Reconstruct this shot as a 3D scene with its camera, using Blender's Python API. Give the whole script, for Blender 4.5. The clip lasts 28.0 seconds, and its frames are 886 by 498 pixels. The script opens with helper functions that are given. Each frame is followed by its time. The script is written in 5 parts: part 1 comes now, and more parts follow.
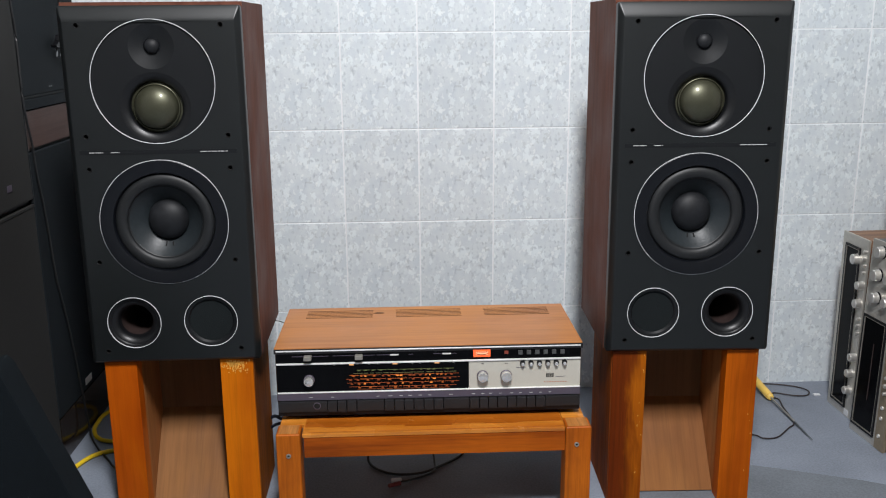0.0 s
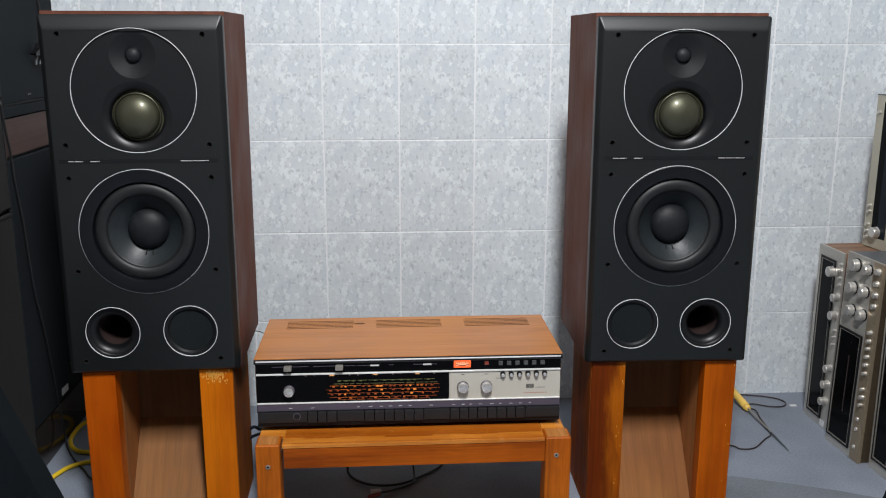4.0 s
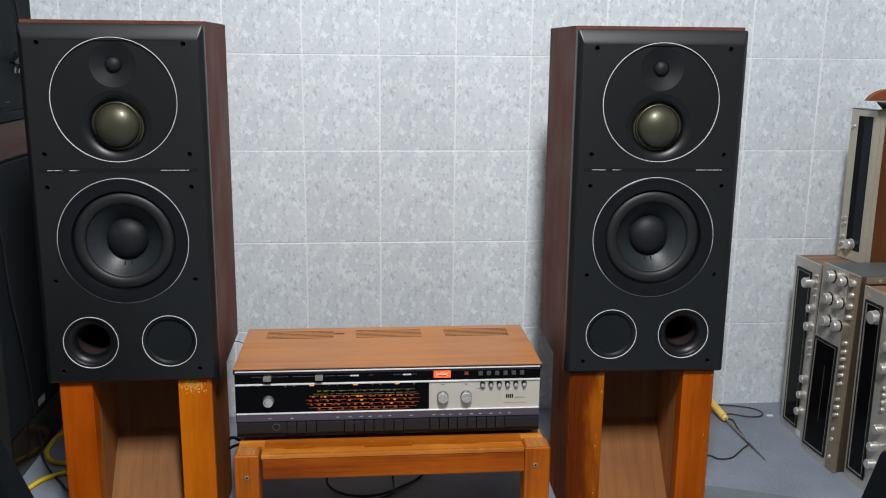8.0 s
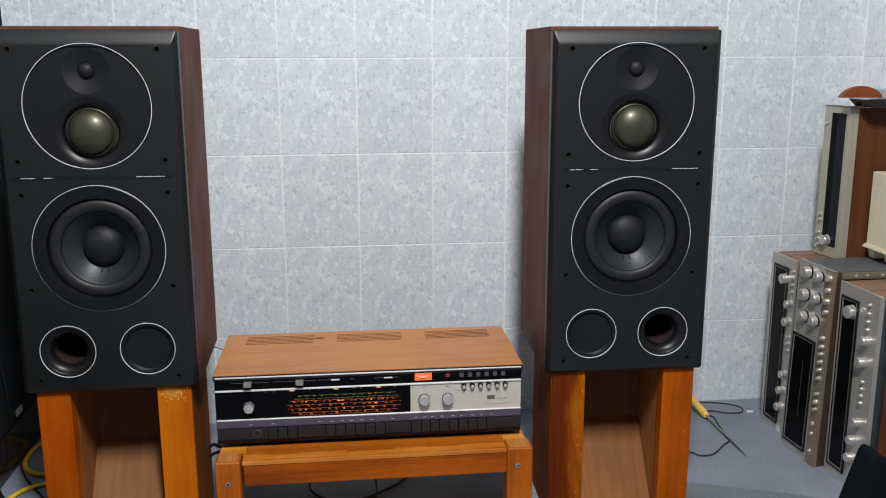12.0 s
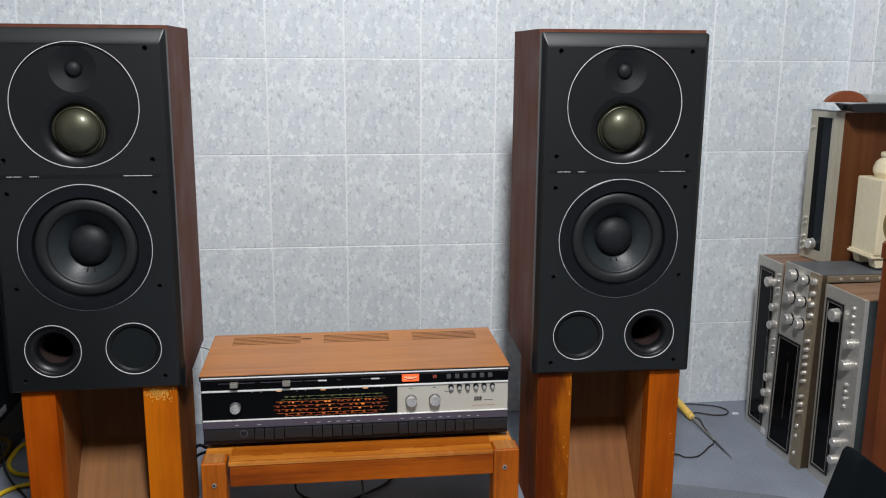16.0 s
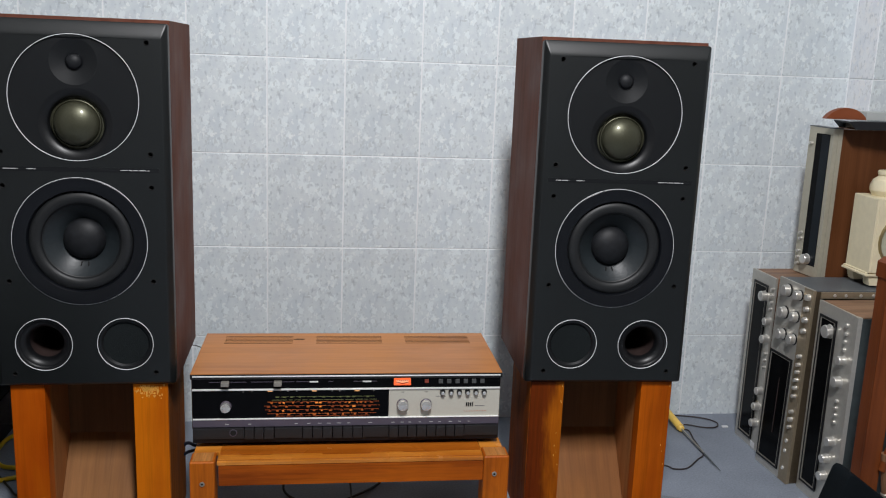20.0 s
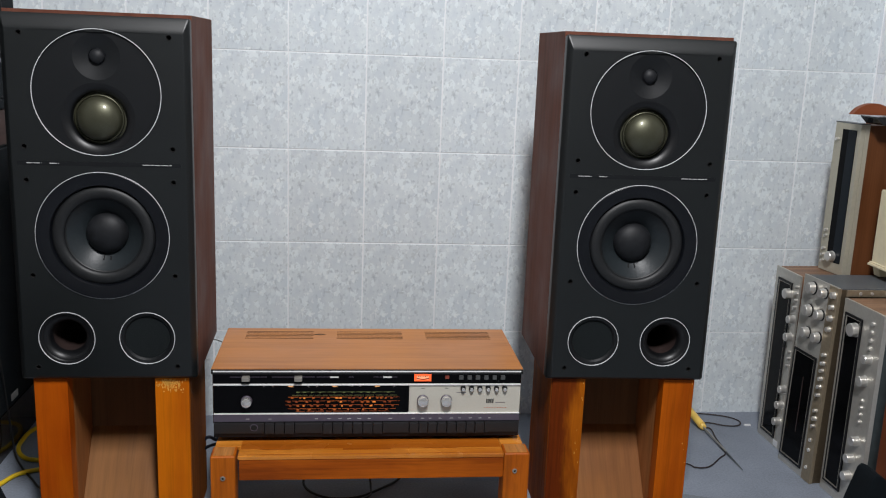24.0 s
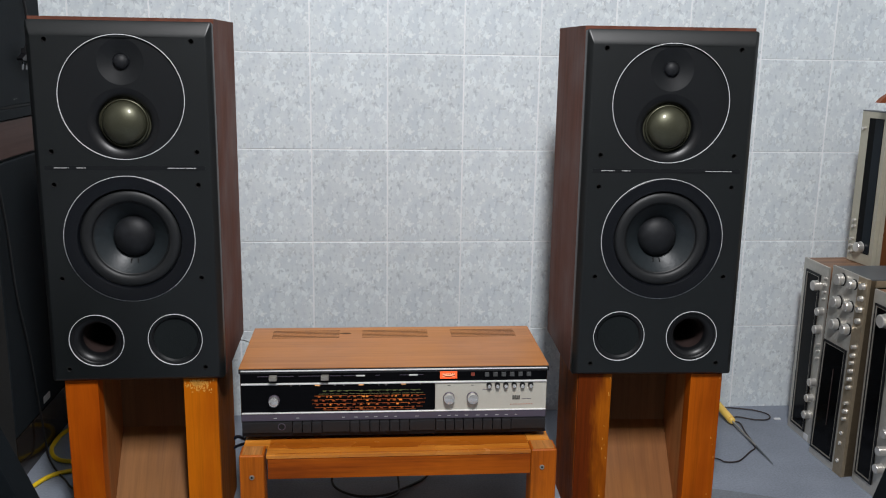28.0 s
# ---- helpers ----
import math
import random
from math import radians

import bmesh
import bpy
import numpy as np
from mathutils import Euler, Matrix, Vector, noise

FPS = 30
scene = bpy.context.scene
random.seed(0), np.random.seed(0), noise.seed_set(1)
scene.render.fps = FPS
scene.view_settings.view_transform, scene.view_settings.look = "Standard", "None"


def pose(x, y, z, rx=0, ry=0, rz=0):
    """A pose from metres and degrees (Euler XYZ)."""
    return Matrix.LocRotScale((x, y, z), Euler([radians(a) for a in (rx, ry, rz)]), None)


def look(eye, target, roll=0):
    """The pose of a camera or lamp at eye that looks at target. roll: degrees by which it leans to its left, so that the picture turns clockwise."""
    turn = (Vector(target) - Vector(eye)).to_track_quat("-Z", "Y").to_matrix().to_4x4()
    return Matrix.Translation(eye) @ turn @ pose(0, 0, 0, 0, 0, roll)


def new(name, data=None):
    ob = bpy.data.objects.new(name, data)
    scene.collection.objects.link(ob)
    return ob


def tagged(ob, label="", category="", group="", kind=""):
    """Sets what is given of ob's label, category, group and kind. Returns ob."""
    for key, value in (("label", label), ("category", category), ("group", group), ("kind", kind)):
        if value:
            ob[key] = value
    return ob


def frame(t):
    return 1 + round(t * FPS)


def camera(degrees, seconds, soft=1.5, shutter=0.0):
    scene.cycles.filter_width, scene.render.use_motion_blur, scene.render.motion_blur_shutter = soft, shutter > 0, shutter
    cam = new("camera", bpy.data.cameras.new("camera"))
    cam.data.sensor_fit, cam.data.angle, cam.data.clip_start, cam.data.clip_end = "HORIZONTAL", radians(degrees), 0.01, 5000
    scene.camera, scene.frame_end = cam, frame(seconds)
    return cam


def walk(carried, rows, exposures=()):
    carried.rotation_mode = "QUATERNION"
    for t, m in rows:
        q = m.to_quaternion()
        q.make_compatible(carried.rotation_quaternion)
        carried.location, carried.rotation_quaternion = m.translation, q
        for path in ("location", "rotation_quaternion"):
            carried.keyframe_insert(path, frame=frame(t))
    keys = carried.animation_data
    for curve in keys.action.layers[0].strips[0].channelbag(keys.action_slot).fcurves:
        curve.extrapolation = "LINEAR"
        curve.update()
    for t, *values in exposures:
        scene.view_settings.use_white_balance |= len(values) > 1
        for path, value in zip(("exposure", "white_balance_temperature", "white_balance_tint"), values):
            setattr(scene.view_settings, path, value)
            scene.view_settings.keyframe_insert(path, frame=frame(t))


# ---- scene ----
# ---- camera ----
cam = camera(52.25, 28.0, soft=1.1)
# seconds, x, y, z, and the three turns of pose()
PATH = [
    (0.0, 0.1543, -2.3878, 1.0066, 76.088, 0.462, -2.677),
    (0.5, 0.1543, -2.3884, 1.0066, 76.159, 0.399, -2.741),
    (1.0, 0.1550, -2.3881, 1.0065, 76.154, 0.443, -2.866),
    (1.5, 0.1546, -2.3882, 1.0063, 76.113, 0.470, -2.966),
    (2.0, 0.1541, -2.3892, 1.0060, 76.110, 0.489, -3.182),
    (2.5, 0.1525, -2.3909, 1.0061, 76.244, 0.470, -3.298),
    (3.0, 0.1509, -2.3922, 1.0068, 76.445, 0.193, -3.420),
    (3.5, 0.1499, -2.3923, 1.0074, 76.616, 0.019, -3.661),
    (5.5, 0.1493, -2.3942, 1.0089, 77.267, -0.329, -4.502),
    (6.0, 0.1489, -2.3955, 1.0089, 77.434, -0.358, -4.614),
    (6.5, 0.1486, -2.3970, 1.0092, 77.454, -0.398, -4.885),
    (7.0, 0.1485, -2.3972, 1.0092, 77.451, -0.453, -4.959),
    (7.5, 0.1484, -2.3983, 1.0089, 77.441, -0.492, -5.039),
    (8.0, 0.1487, -2.3986, 1.0090, 77.442, -0.543, -5.124),
    (8.5, 0.1488, -2.3984, 1.0092, 77.421, -0.631, -5.331),
    (9.0, 0.1487, -2.4005, 1.0097, 77.570, -0.687, -5.684),
    (9.5, 0.1498, -2.4002, 1.0093, 77.563, -0.680, -5.992),
    (10.0, 0.1500, -2.4007, 1.0089, 77.693, -0.708, -6.092),
    (10.5, 0.1510, -2.3996, 1.0081, 77.684, -0.686, -6.214),
    (11.0, 0.1522, -2.3990, 1.0074, 77.702, -0.537, -6.339),
    (11.5, 0.1535, -2.3969, 1.0070, 77.497, -0.367, -6.637),
    (12.0, 0.1526, -2.3981, 1.0073, 77.628, 0.123, -6.514),
    (12.5, 0.1525, -2.3988, 1.0076, 77.618, 0.089, -6.488),
    (14.5, 0.1539, -2.3965, 1.0062, 77.625, -0.055, -6.862),
    (15.0, 0.1528, -2.3975, 1.0070, 77.670, -0.124, -6.985),
    (15.5, 0.1523, -2.3978, 1.0075, 77.604, -0.158, -7.176),
    (16.0, 0.1501, -2.3983, 1.0084, 77.679, -0.377, -7.268),
    (16.5, 0.1478, -2.3992, 1.0091, 77.680, -0.953, -7.390),
    (17.0, 0.1471, -2.3991, 1.0095, 77.690, -1.331, -7.425),
    (17.5, 0.1469, -2.3993, 1.0100, 77.703, -1.775, -7.540),
    (18.0, 0.1464, -2.3990, 1.0100, 77.787, -1.725, -7.692),
    (18.5, 0.1457, -2.3986, 1.0105, 77.835, -1.779, -7.836),
    (19.0, 0.1444, -2.3986, 1.0109, 77.825, -1.856, -7.840),
    (19.5, 0.1432, -2.3976, 1.0108, 78.015, -1.906, -7.526),
    (20.0, 0.1443, -2.3939, 1.0096, 77.908, -2.185, -7.332),
    (20.5, 0.1452, -2.3923, 1.0084, 77.766, -2.186, -7.330),
    (21.0, 0.1459, -2.3920, 1.0077, 77.758, -2.019, -7.199),
    (21.5, 0.1455, -2.3918, 1.0078, 77.759, -1.647, -7.080),
    (23.5, 0.1424, -2.3867, 1.0094, 77.557, -2.186, -6.427),
    (24.0, 0.1424, -2.3863, 1.0095, 77.550, -2.163, -6.061),
    (24.5, 0.1431, -2.3857, 1.0093, 77.414, -1.990, -5.653),
    (25.0, 0.1441, -2.3852, 1.0088, 77.341, -1.792, -5.283),
    (25.5, 0.1448, -2.3856, 1.0084, 77.331, -1.499, -4.949),
    (26.0, 0.1451, -2.3867, 1.0077, 77.303, -1.212, -4.849),
    (26.5, 0.1450, -2.3876, 1.0075, 77.347, -1.028, -4.799),
    (27.0, 0.1452, -2.3885, 1.0077, 77.376, -0.940, -4.704),
    (27.5, 0.1456, -2.3891, 1.0079, 77.389, -0.901, -4.719),
    (28.0, 0.1456, -2.3890, 1.0085, 77.398, -0.870, -4.704),
]
walk(cam, [(row[0], pose(*row[1:])) for row in PATH], exposures=[(0.0, 0.2), (2.0, 0.19), (3.0, 0.11), (6.0, 0.06), (9.0, 0.04), (12.0, 0.04), (17.0, 0.02), (19.0, 0.02), (20.0, -0.09), (24.0, -0.08), (28.0, -0.08)])

# ---- light ----
world = bpy.data.worlds.new("room_world")
scene.world = world
world.use_nodes = True
world.node_tree.nodes["Background"].inputs[0].default_value = (0.8, 0.9, 1.0, 1)
world.node_tree.nodes["Background"].inputs[1].default_value = 0.05


def area_lamp(name, x, y, z, sx, sy, power, color, aim):
    data = bpy.data.lights.new(name, "AREA")
    data.shape, data.size, data.size_y, data.energy, data.color = "RECTANGLE", sx, sy, power, color
    ob = new(name, data)
    ob.matrix_world = look((x, y, z), aim)
    return ob


area_lamp("ceiling_light", 0.30, -2.30, 2.62, 0.22, 0.48, 84, (0.985, 0.98, 1.0), (0.32, -0.9, 0.4))


# ---- materials ----
def material(name, color, rough=0.5, metal=0.0, scale=40.0, amount=0.12, bump=0.05, big=3.0, coat=0.0, stretch=(1, 1, 1), per_piece=0.0, spec=0.5):
    """A surface with a fine grain and broad stains: color is varied by amount at two scales."""
    m = bpy.data.materials.new(name)
    m.use_nodes = True
    nt = m.node_tree
    n, link = nt.nodes, nt.links
    bs = n["Principled BSDF"]
    bs.inputs["Roughness"].default_value = rough
    bs.inputs["Metallic"].default_value = metal
    bs.inputs["Coat Weight"].default_value = coat
    bs.inputs["Coat Roughness"].default_value = 0.15
    bs.inputs["Specular IOR Level"].default_value = spec
    tc = n.new("ShaderNodeTexCoord")
    mp = n.new("ShaderNodeMapping")
    mp.inputs["Scale"].default_value = stretch
    link.new(tc.outputs["Object"], mp.inputs["Vector"])
    fine = n.new("ShaderNodeTexNoise")
    fine.inputs["Scale"].default_value, fine.inputs["Detail"].default_value = scale, 6
    broad = n.new("ShaderNodeTexNoise")
    broad.inputs["Scale"].default_value, broad.inputs["Detail"].default_value = big, 3
    link.new(mp.outputs[0], fine.inputs["Vector"])
    link.new(mp.outputs[0], broad.inputs["Vector"])
    add = n.new("ShaderNodeMath")
    link.new(fine.outputs["Fac"], add.inputs[0])
    link.new(broad.outputs["Fac"], add.inputs[1])
    rng = n.new("ShaderNodeMapRange")
    rng.inputs[1].default_value, rng.inputs[2].default_value = 0.6, 1.4
    rng.inputs[3].default_value, rng.inputs[4].default_value = 1 - amount, 1 + amount
    link.new(add.outputs[0], rng.inputs[0])
    hsv = n.new("ShaderNodeHueSaturation")
    hsv.inputs["Color"].default_value = (*color, 1)
    val = rng.outputs[0]
    if per_piece:
        info = n.new("ShaderNodeObjectInfo")
        r2 = n.new("ShaderNodeMapRange")
        r2.inputs[3].default_value, r2.inputs[4].default_value = 1 - per_piece, 1 + per_piece
        link.new(info.outputs["Random"], r2.inputs[0])
        mul = n.new("ShaderNodeMath")
        mul.operation = "MULTIPLY"
        link.new(val, mul.inputs[0])
        link.new(r2.outputs[0], mul.inputs[1])
        val = mul.outputs[0]
    link.new(val, hsv.inputs["Value"])
    link.new(hsv.outputs[0], bs.inputs["Base Color"])
    if bump:
        bp = n.new("ShaderNodeBump")
        bp.inputs["Strength"].default_value, bp.inputs["Distance"].default_value = bump, 0.002
        link.new(fine.outputs["Fac"], bp.inputs["Height"])
        link.new(bp.outputs[0], bs.inputs["Normal"])
    return m


def wood(name, dark, light, along="z", rough=0.38, coat=0.1, scale=1.0, streak=0.35, blotch=None, blotch_amount=0.0, blotch_scale=9.0, lean=(0.0, 0.0), spec=0.3):
    """Wood whose grain runs along one axis: streaks between two colours, dark grain lines, pores, and blotches of old varnish."""
    m = bpy.data.materials.new(name)
    m.use_nodes = True
    nt = m.node_tree
    n, link = nt.nodes, nt.links
    bs = n["Principled BSDF"]
    bs.inputs["Roughness"].default_value = rough
    bs.inputs["Coat Weight"].default_value = coat
    bs.inputs["Coat Roughness"].default_value = 0.22
    bs.inputs["Specular IOR Level"].default_value = spec
    tc = n.new("ShaderNodeTexCoord")

    def stretched(k):
        mp = n.new("ShaderNodeMapping")
        mp.inputs["Scale"].default_value = {"x": (k * scale, scale, scale), "y": (scale, k * scale, scale), "z": (scale, scale, k * scale)}[along]
        link.new(tc.outputs["Object"], mp.inputs["Vector"])
        return mp.outputs[0]

    def noise(vec, size, detail, distortion=0.0, rgh=0.5):
        t = n.new("ShaderNodeTexNoise")
        t.inputs["Scale"].default_value, t.inputs["Detail"].default_value = size, detail
        t.inputs["Distortion"].default_value, t.inputs["Roughness"].default_value = distortion, rgh
        link.new(vec, t.inputs["Vector"])
        return t.outputs["Fac"]

    def ranged(src, a, b, lo, hi):
        r = n.new("ShaderNodeMapRange")
        for i, v in enumerate((a, b, lo, hi)):
            r.inputs[i + 1].default_value = v
        link.new(src, r.inputs[0])
        return r.outputs[0]

    long, longer = stretched(0.06), stretched(0.025)
    broad = noise(long, 24, 5, 0.6)
    lines = noise(longer, 120, 4, 0.3, 0.65)
    pores = noise(long, 420, 2)
    stain = noise(tc.outputs["Object"], 6, 3)
    mix = n.new("ShaderNodeMath")
    mix.operation = "MULTIPLY_ADD"
    link.new(stain, mix.inputs[0])
    mix.inputs[1].default_value = 0.6
    link.new(broad, mix.inputs[2])
    ramp = n.new("ShaderNodeValToRGB")
    ramp.color_ramp.elements[0].position, ramp.color_ramp.elements[0].color = 0.58, (*dark, 1)
    ramp.color_ramp.elements[1].position, ramp.color_ramp.elements[1].color = 0.98, (*light, 1)
    link.new(mix.outputs[0], ramp.inputs[0])
    out = ramp.outputs[0]
    if blotch:
        patch = noise(stretched(0.28), blotch_scale, 4, 0.8, 0.6)
        if lean[0]:
            sep = n.new("ShaderNodeSeparateXYZ")
            link.new(tc.outputs["Object"], sep.inputs[0])
            tilt = n.new("ShaderNodeMath")
            tilt.operation = "MULTIPLY_ADD"
            link.new(sep.outputs[0], tilt.inputs[0])
            tilt.inputs[1].default_value = lean[0]
            tilt.inputs[2].default_value = -lean[0] * lean[1]
            both = n.new("ShaderNodeMath")
            link.new(tilt.outputs[0], both.inputs[0])
            link.new(patch, both.inputs[1])
            patch = both.outputs[0]
        mx = n.new("ShaderNodeMix")
        mx.data_type = "RGBA"
        link.new(ranged(patch, 0.46, 0.66, 0, blotch_amount), mx.inputs[0])
        link.new(out, mx.inputs[6])
        mx.inputs[7].default_value = (*blotch, 1)
        out = mx.outputs[2]
    dark_lines = n.new("ShaderNodeMath")
    dark_lines.operation = "MULTIPLY"
    link.new(ranged(lines, 0.36, 0.52, 1 - streak, 1.04), dark_lines.inputs[0])
    link.new(ranged(pores, 0.30, 0.60, 1 - streak * 0.5, 1.03), dark_lines.inputs[1])
    hsv = n.new("ShaderNodeHueSaturation")
    link.new(dark_lines.outputs[0], hsv.inputs["Value"])
    link.new(out, hsv.inputs["Color"])
    link.new(hsv.outputs[0], bs.inputs["Base Color"])
    link.new(ranged(stain, 0.35, 0.65, rough * 0.85, min(1.0, rough * 1.25)), bs.inputs["Roughness"])
    bp = n.new("ShaderNodeBump")
    bp.inputs["Strength"].default_value, bp.inputs["Distance"].default_value = 0.15, 0.001
    link.new(lines, bp.inputs["Height"])
    link.new(bp.outputs[0], bs.inputs["Normal"])
    return m


def tile_material(name, base):
    """Glazed tile printed with pale chips and grey flecks; every tile carries nearly the same print."""
    m = bpy.data.materials.new(name)
    m.use_nodes = True
    nt = m.node_tree
    n, link = nt.nodes, nt.links
    bs = n["Principled BSDF"]
    bs.inputs["Roughness"].default_value = 0.38
    tc = n.new("ShaderNodeTexCoord")
    info = n.new("ShaderNodeObjectInfo")
    coarse = n.new("ShaderNodeTexNoise")
    coarse.inputs["Scale"].default_value, coarse.inputs["Detail"].default_value, coarse.inputs["Roughness"].default_value = 50, 7, 0.7
    chips = n.new("ShaderNodeTexVoronoi")
    chips.inputs["Scale"].default_value = 68
    chips2 = n.new("ShaderNodeTexVoronoi")
    chips2.inputs["Scale"].default_value = 150
    fleck = n.new("ShaderNodeTexNoise")
    fleck.inputs["Scale"].default_value, fleck.inputs["Detail"].default_value = 82, 5
    fleck.inputs["Distortion"].default_value = 0.35
    warp = n.new("ShaderNodeTexNoise")
    warp.inputs["Scale"].default_value = 95
    warpadd = n.new("ShaderNodeVectorMath")
    warpadd.operation = "MULTIPLY_ADD"
    warpadd.inputs[1].default_value = (0.018, 0.018, 0.018)
    tall = n.new("ShaderNodeMapping")
    tall.inputs["Scale"].default_value = (1.0, 1.0, 0.74)
    link.new(tc.outputs["Object"], tall.inputs["Vector"])
    link.new(tall.outputs[0], warp.inputs["Vector"])
    link.new(warp.outputs["Color"], warpadd.inputs[0])
    link.new(tall.outputs[0], warpadd.inputs[2])
    for t in (coarse, fleck):
        link.new(tall.outputs[0], t.inputs["Vector"])
    cloud = n.new("ShaderNodeTexNoise")
    cloud.inputs["Scale"].default_value, cloud.inputs["Detail"].default_value = 16, 5
    link.new(tc.outputs["Object"], cloud.inputs["Vector"])
    for t in (chips, chips2):
        link.new(warpadd.outputs[0], t.inputs["Vector"])

    def ranged(src, a, b, lo, hi):
        r = n.new("ShaderNodeMapRange")
        for i, v in enumerate((a, b, lo, hi)):
            r.inputs[i + 1].default_value = v
        link.new(src, r.inputs[0])
        return r.outputs[0]

    def blend(fac, col, other):
        mx = n.new("ShaderNodeMix")
        mx.data_type = "RGBA"
        link.new(fac, mx.inputs[0])
        link.new(col, mx.inputs[6])
        mx.inputs[7].default_value = (*other, 1)
        return mx.outputs[2]

    rgb = n.new("ShaderNodeRGB")
    rgb.outputs[0].default_value = (*base, 1)
    col = blend(ranged(coarse.outputs["Fac"], 0.42, 0.72, 0, 0.8), rgb.outputs[0], tuple(c * 0.83 for c in (base[0], base[1], base[2] * 1.06)))
    col = blend(ranged(cloud.outputs["Fac"], 0.47, 0.66, 0, 0.62), col, tuple(c * k for c, k in zip(base, (0.83, 0.855, 0.90))))
    sep = n.new("ShaderNodeSeparateColor")
    link.new(chips.outputs["Color"], sep.inputs[0])
    col = blend(ranged(sep.outputs[0], 0.72, 0.80, 0, 0.62), col, tuple(min(0.9, c * 1.18) for c in base))
    sep2 = n.new("ShaderNodeSeparateColor")
    link.new(chips2.outputs["Color"], sep2.inputs[0])
    col = blend(ranged(sep2.outputs[1], 0.90, 0.95, 0, 0.55), col, tuple(min(0.9, c * 1.25) for c in base))
    col = blend(ranged(sep2.outputs[2], 0.91, 0.95, 0, 0.50), col, tuple(c * 0.70 for c in base))
    col = blend(ranged(fleck.outputs["Fac"], 0.565, 0.70, 0, 0.85), col, (base[0] * 0.64, base[1] * 0.66, base[2] * 0.70))
    hsv = n.new("ShaderNodeHueSaturation")
    link.new(ranged(info.outputs["Random"], 0, 1, 0.955, 1.045), hsv.inputs["Value"])
    link.new(col, hsv.inputs["Color"])
    link.new(hsv.outputs[0], bs.inputs["Base Color"])
    bp = n.new("ShaderNodeBump")
    bp.inputs["Strength"].default_value, bp.inputs["Distance"].default_value = 0.06, 0.002
    link.new(coarse.outputs["Fac"], bp.inputs["Height"])
    link.new(bp.outputs[0], bs.inputs["Normal"])
    return m


def glow(name, color, strength):
    m = bpy.data.materials.new(name)
    m.use_nodes = True
    bs = m.node_tree.nodes["Principled BSDF"]
    bs.inputs["Base Color"].default_value = (*[c * 0.3 for c in color], 1)
    bs.inputs["Emission Color"].default_value = (*color, 1)
    bs.inputs["Emission Strength"].default_value = strength
    return m


TILE = tile_material("wall_tile_glaze", (0.685, 0.745, 0.765))
# paler copy of the tile: light on the pillar's left side put into the colour
TILE_LIT = tile_material("lit_side_tile_glaze", (0.90, 0.92, 0.94))
GROUT = material("white_grout", (0.80, 0.83, 0.85), 0.8, scale=120, amount=0.06)
# for the unseen walls and ceiling; grey, to hold down bounced light
PAINT = material("grey_low_bounce_paint", (0.38, 0.38, 0.375), 0.7, scale=60, amount=0.04, big=1.5)
DARK_FLOOR = material("darker_grey_floor", (0.150, 0.168, 0.190), 0.75, scale=210, amount=0.3, bump=0.2, big=5)
CARPET = material("grey_blue_floor", (0.215, 0.242, 0.29), 0.7, scale=210, amount=0.3, bump=0.2, big=4)
BLACK_PAINT = material("black_satin_baffle", (0.0046, 0.0063, 0.0068), 0.43, scale=700, amount=0.25, bump=0.05, big=6, spec=0.58)
BLACK_PLATE = material("black_driver_plate", (0.0052, 0.0062, 0.0074), 0.45, scale=300, amount=0.15, bump=0.03, spec=0.4)
BLACK_GLOSS = material("black_glossy_frame", (0.0032, 0.0040, 0.0060), 0.34, scale=90, amount=0.2, bump=0.02)
CONE = material("black_paper_cone", (0.016, 0.021, 0.024), 0.40, scale=160, amount=0.25, bump=0.12)
RUBBER = material("black_rubber_surround", (0.008, 0.009, 0.010), 0.52, scale=120, amount=0.2, bump=0.04)
DUSTCAP = material("black_dust_cap", (0.010, 0.011, 0.013), 0.55, scale=70, amount=0.5, bump=0.05, big=22, spec=0.3)
WHITE_RING = material("white_trim_ring", (0.72, 0.73, 0.74), 0.35, scale=100, amount=0.05, bump=0)
DOME = material("olive_gold_dome", (0.078, 0.078, 0.050), 0.44, metal=0.65, scale=300, amount=0.15, bump=0.02, coat=0.3)
HORN = material("black_flared_horn", (0.0045, 0.005, 0.006), 0.40, scale=300, amount=0.15, bump=0.03, spec=0.45)
HOLE = material("dark_hole", (0.004, 0.004, 0.004), 0.9, amount=0.1, bump=0)
PORT_IN = material("dark_port_tube", (0.035, 0.022, 0.020), 0.5, amount=0.3, bump=0.02)
CLOTH = material("black_port_cloth", (0.011, 0.014, 0.015), 0.85, scale=520, amount=0.35, bump=0.3, spec=0.12)
PRINT = material("white_print", (0.50, 0.50, 0.50), 0.6, amount=0.1, bump=0)
VENEER = wood("rosewood_veneer", (0.100, 0.036, 0.023), (0.145, 0.056, 0.037), "z", 0.6, 0.0, streak=0.10, spec=0.10)
ORANGE_RED = wood("red_orange_varnish", (0.27, 0.038, 0.002), (0.45, 0.086, 0.003), "z", 0.38, 0.0, 0.8, 0.10, (0.47, 0.118, 0.002), 0.6, 7.0, (3.0, -0.095), spec=0.09)
ORANGE_YELLOW = wood("amber_orange_varnish", (0.41, 0.086, 0.002), (0.58, 0.148, 0.003), "z", 0.38, 0.0, 0.8, 0.10, (0.36, 0.066, 0.001), 0.55, 8.0, spec=0.09)
ORANGE_WOOD = wood("orange_varnish", (0.25, 0.041, 0.002), (0.43, 0.089, 0.003), "z", 0.38, 0.0, 0.8, 0.16, (0.20, 0.036, 0.001), 0.5, 9.0, spec=0.09)
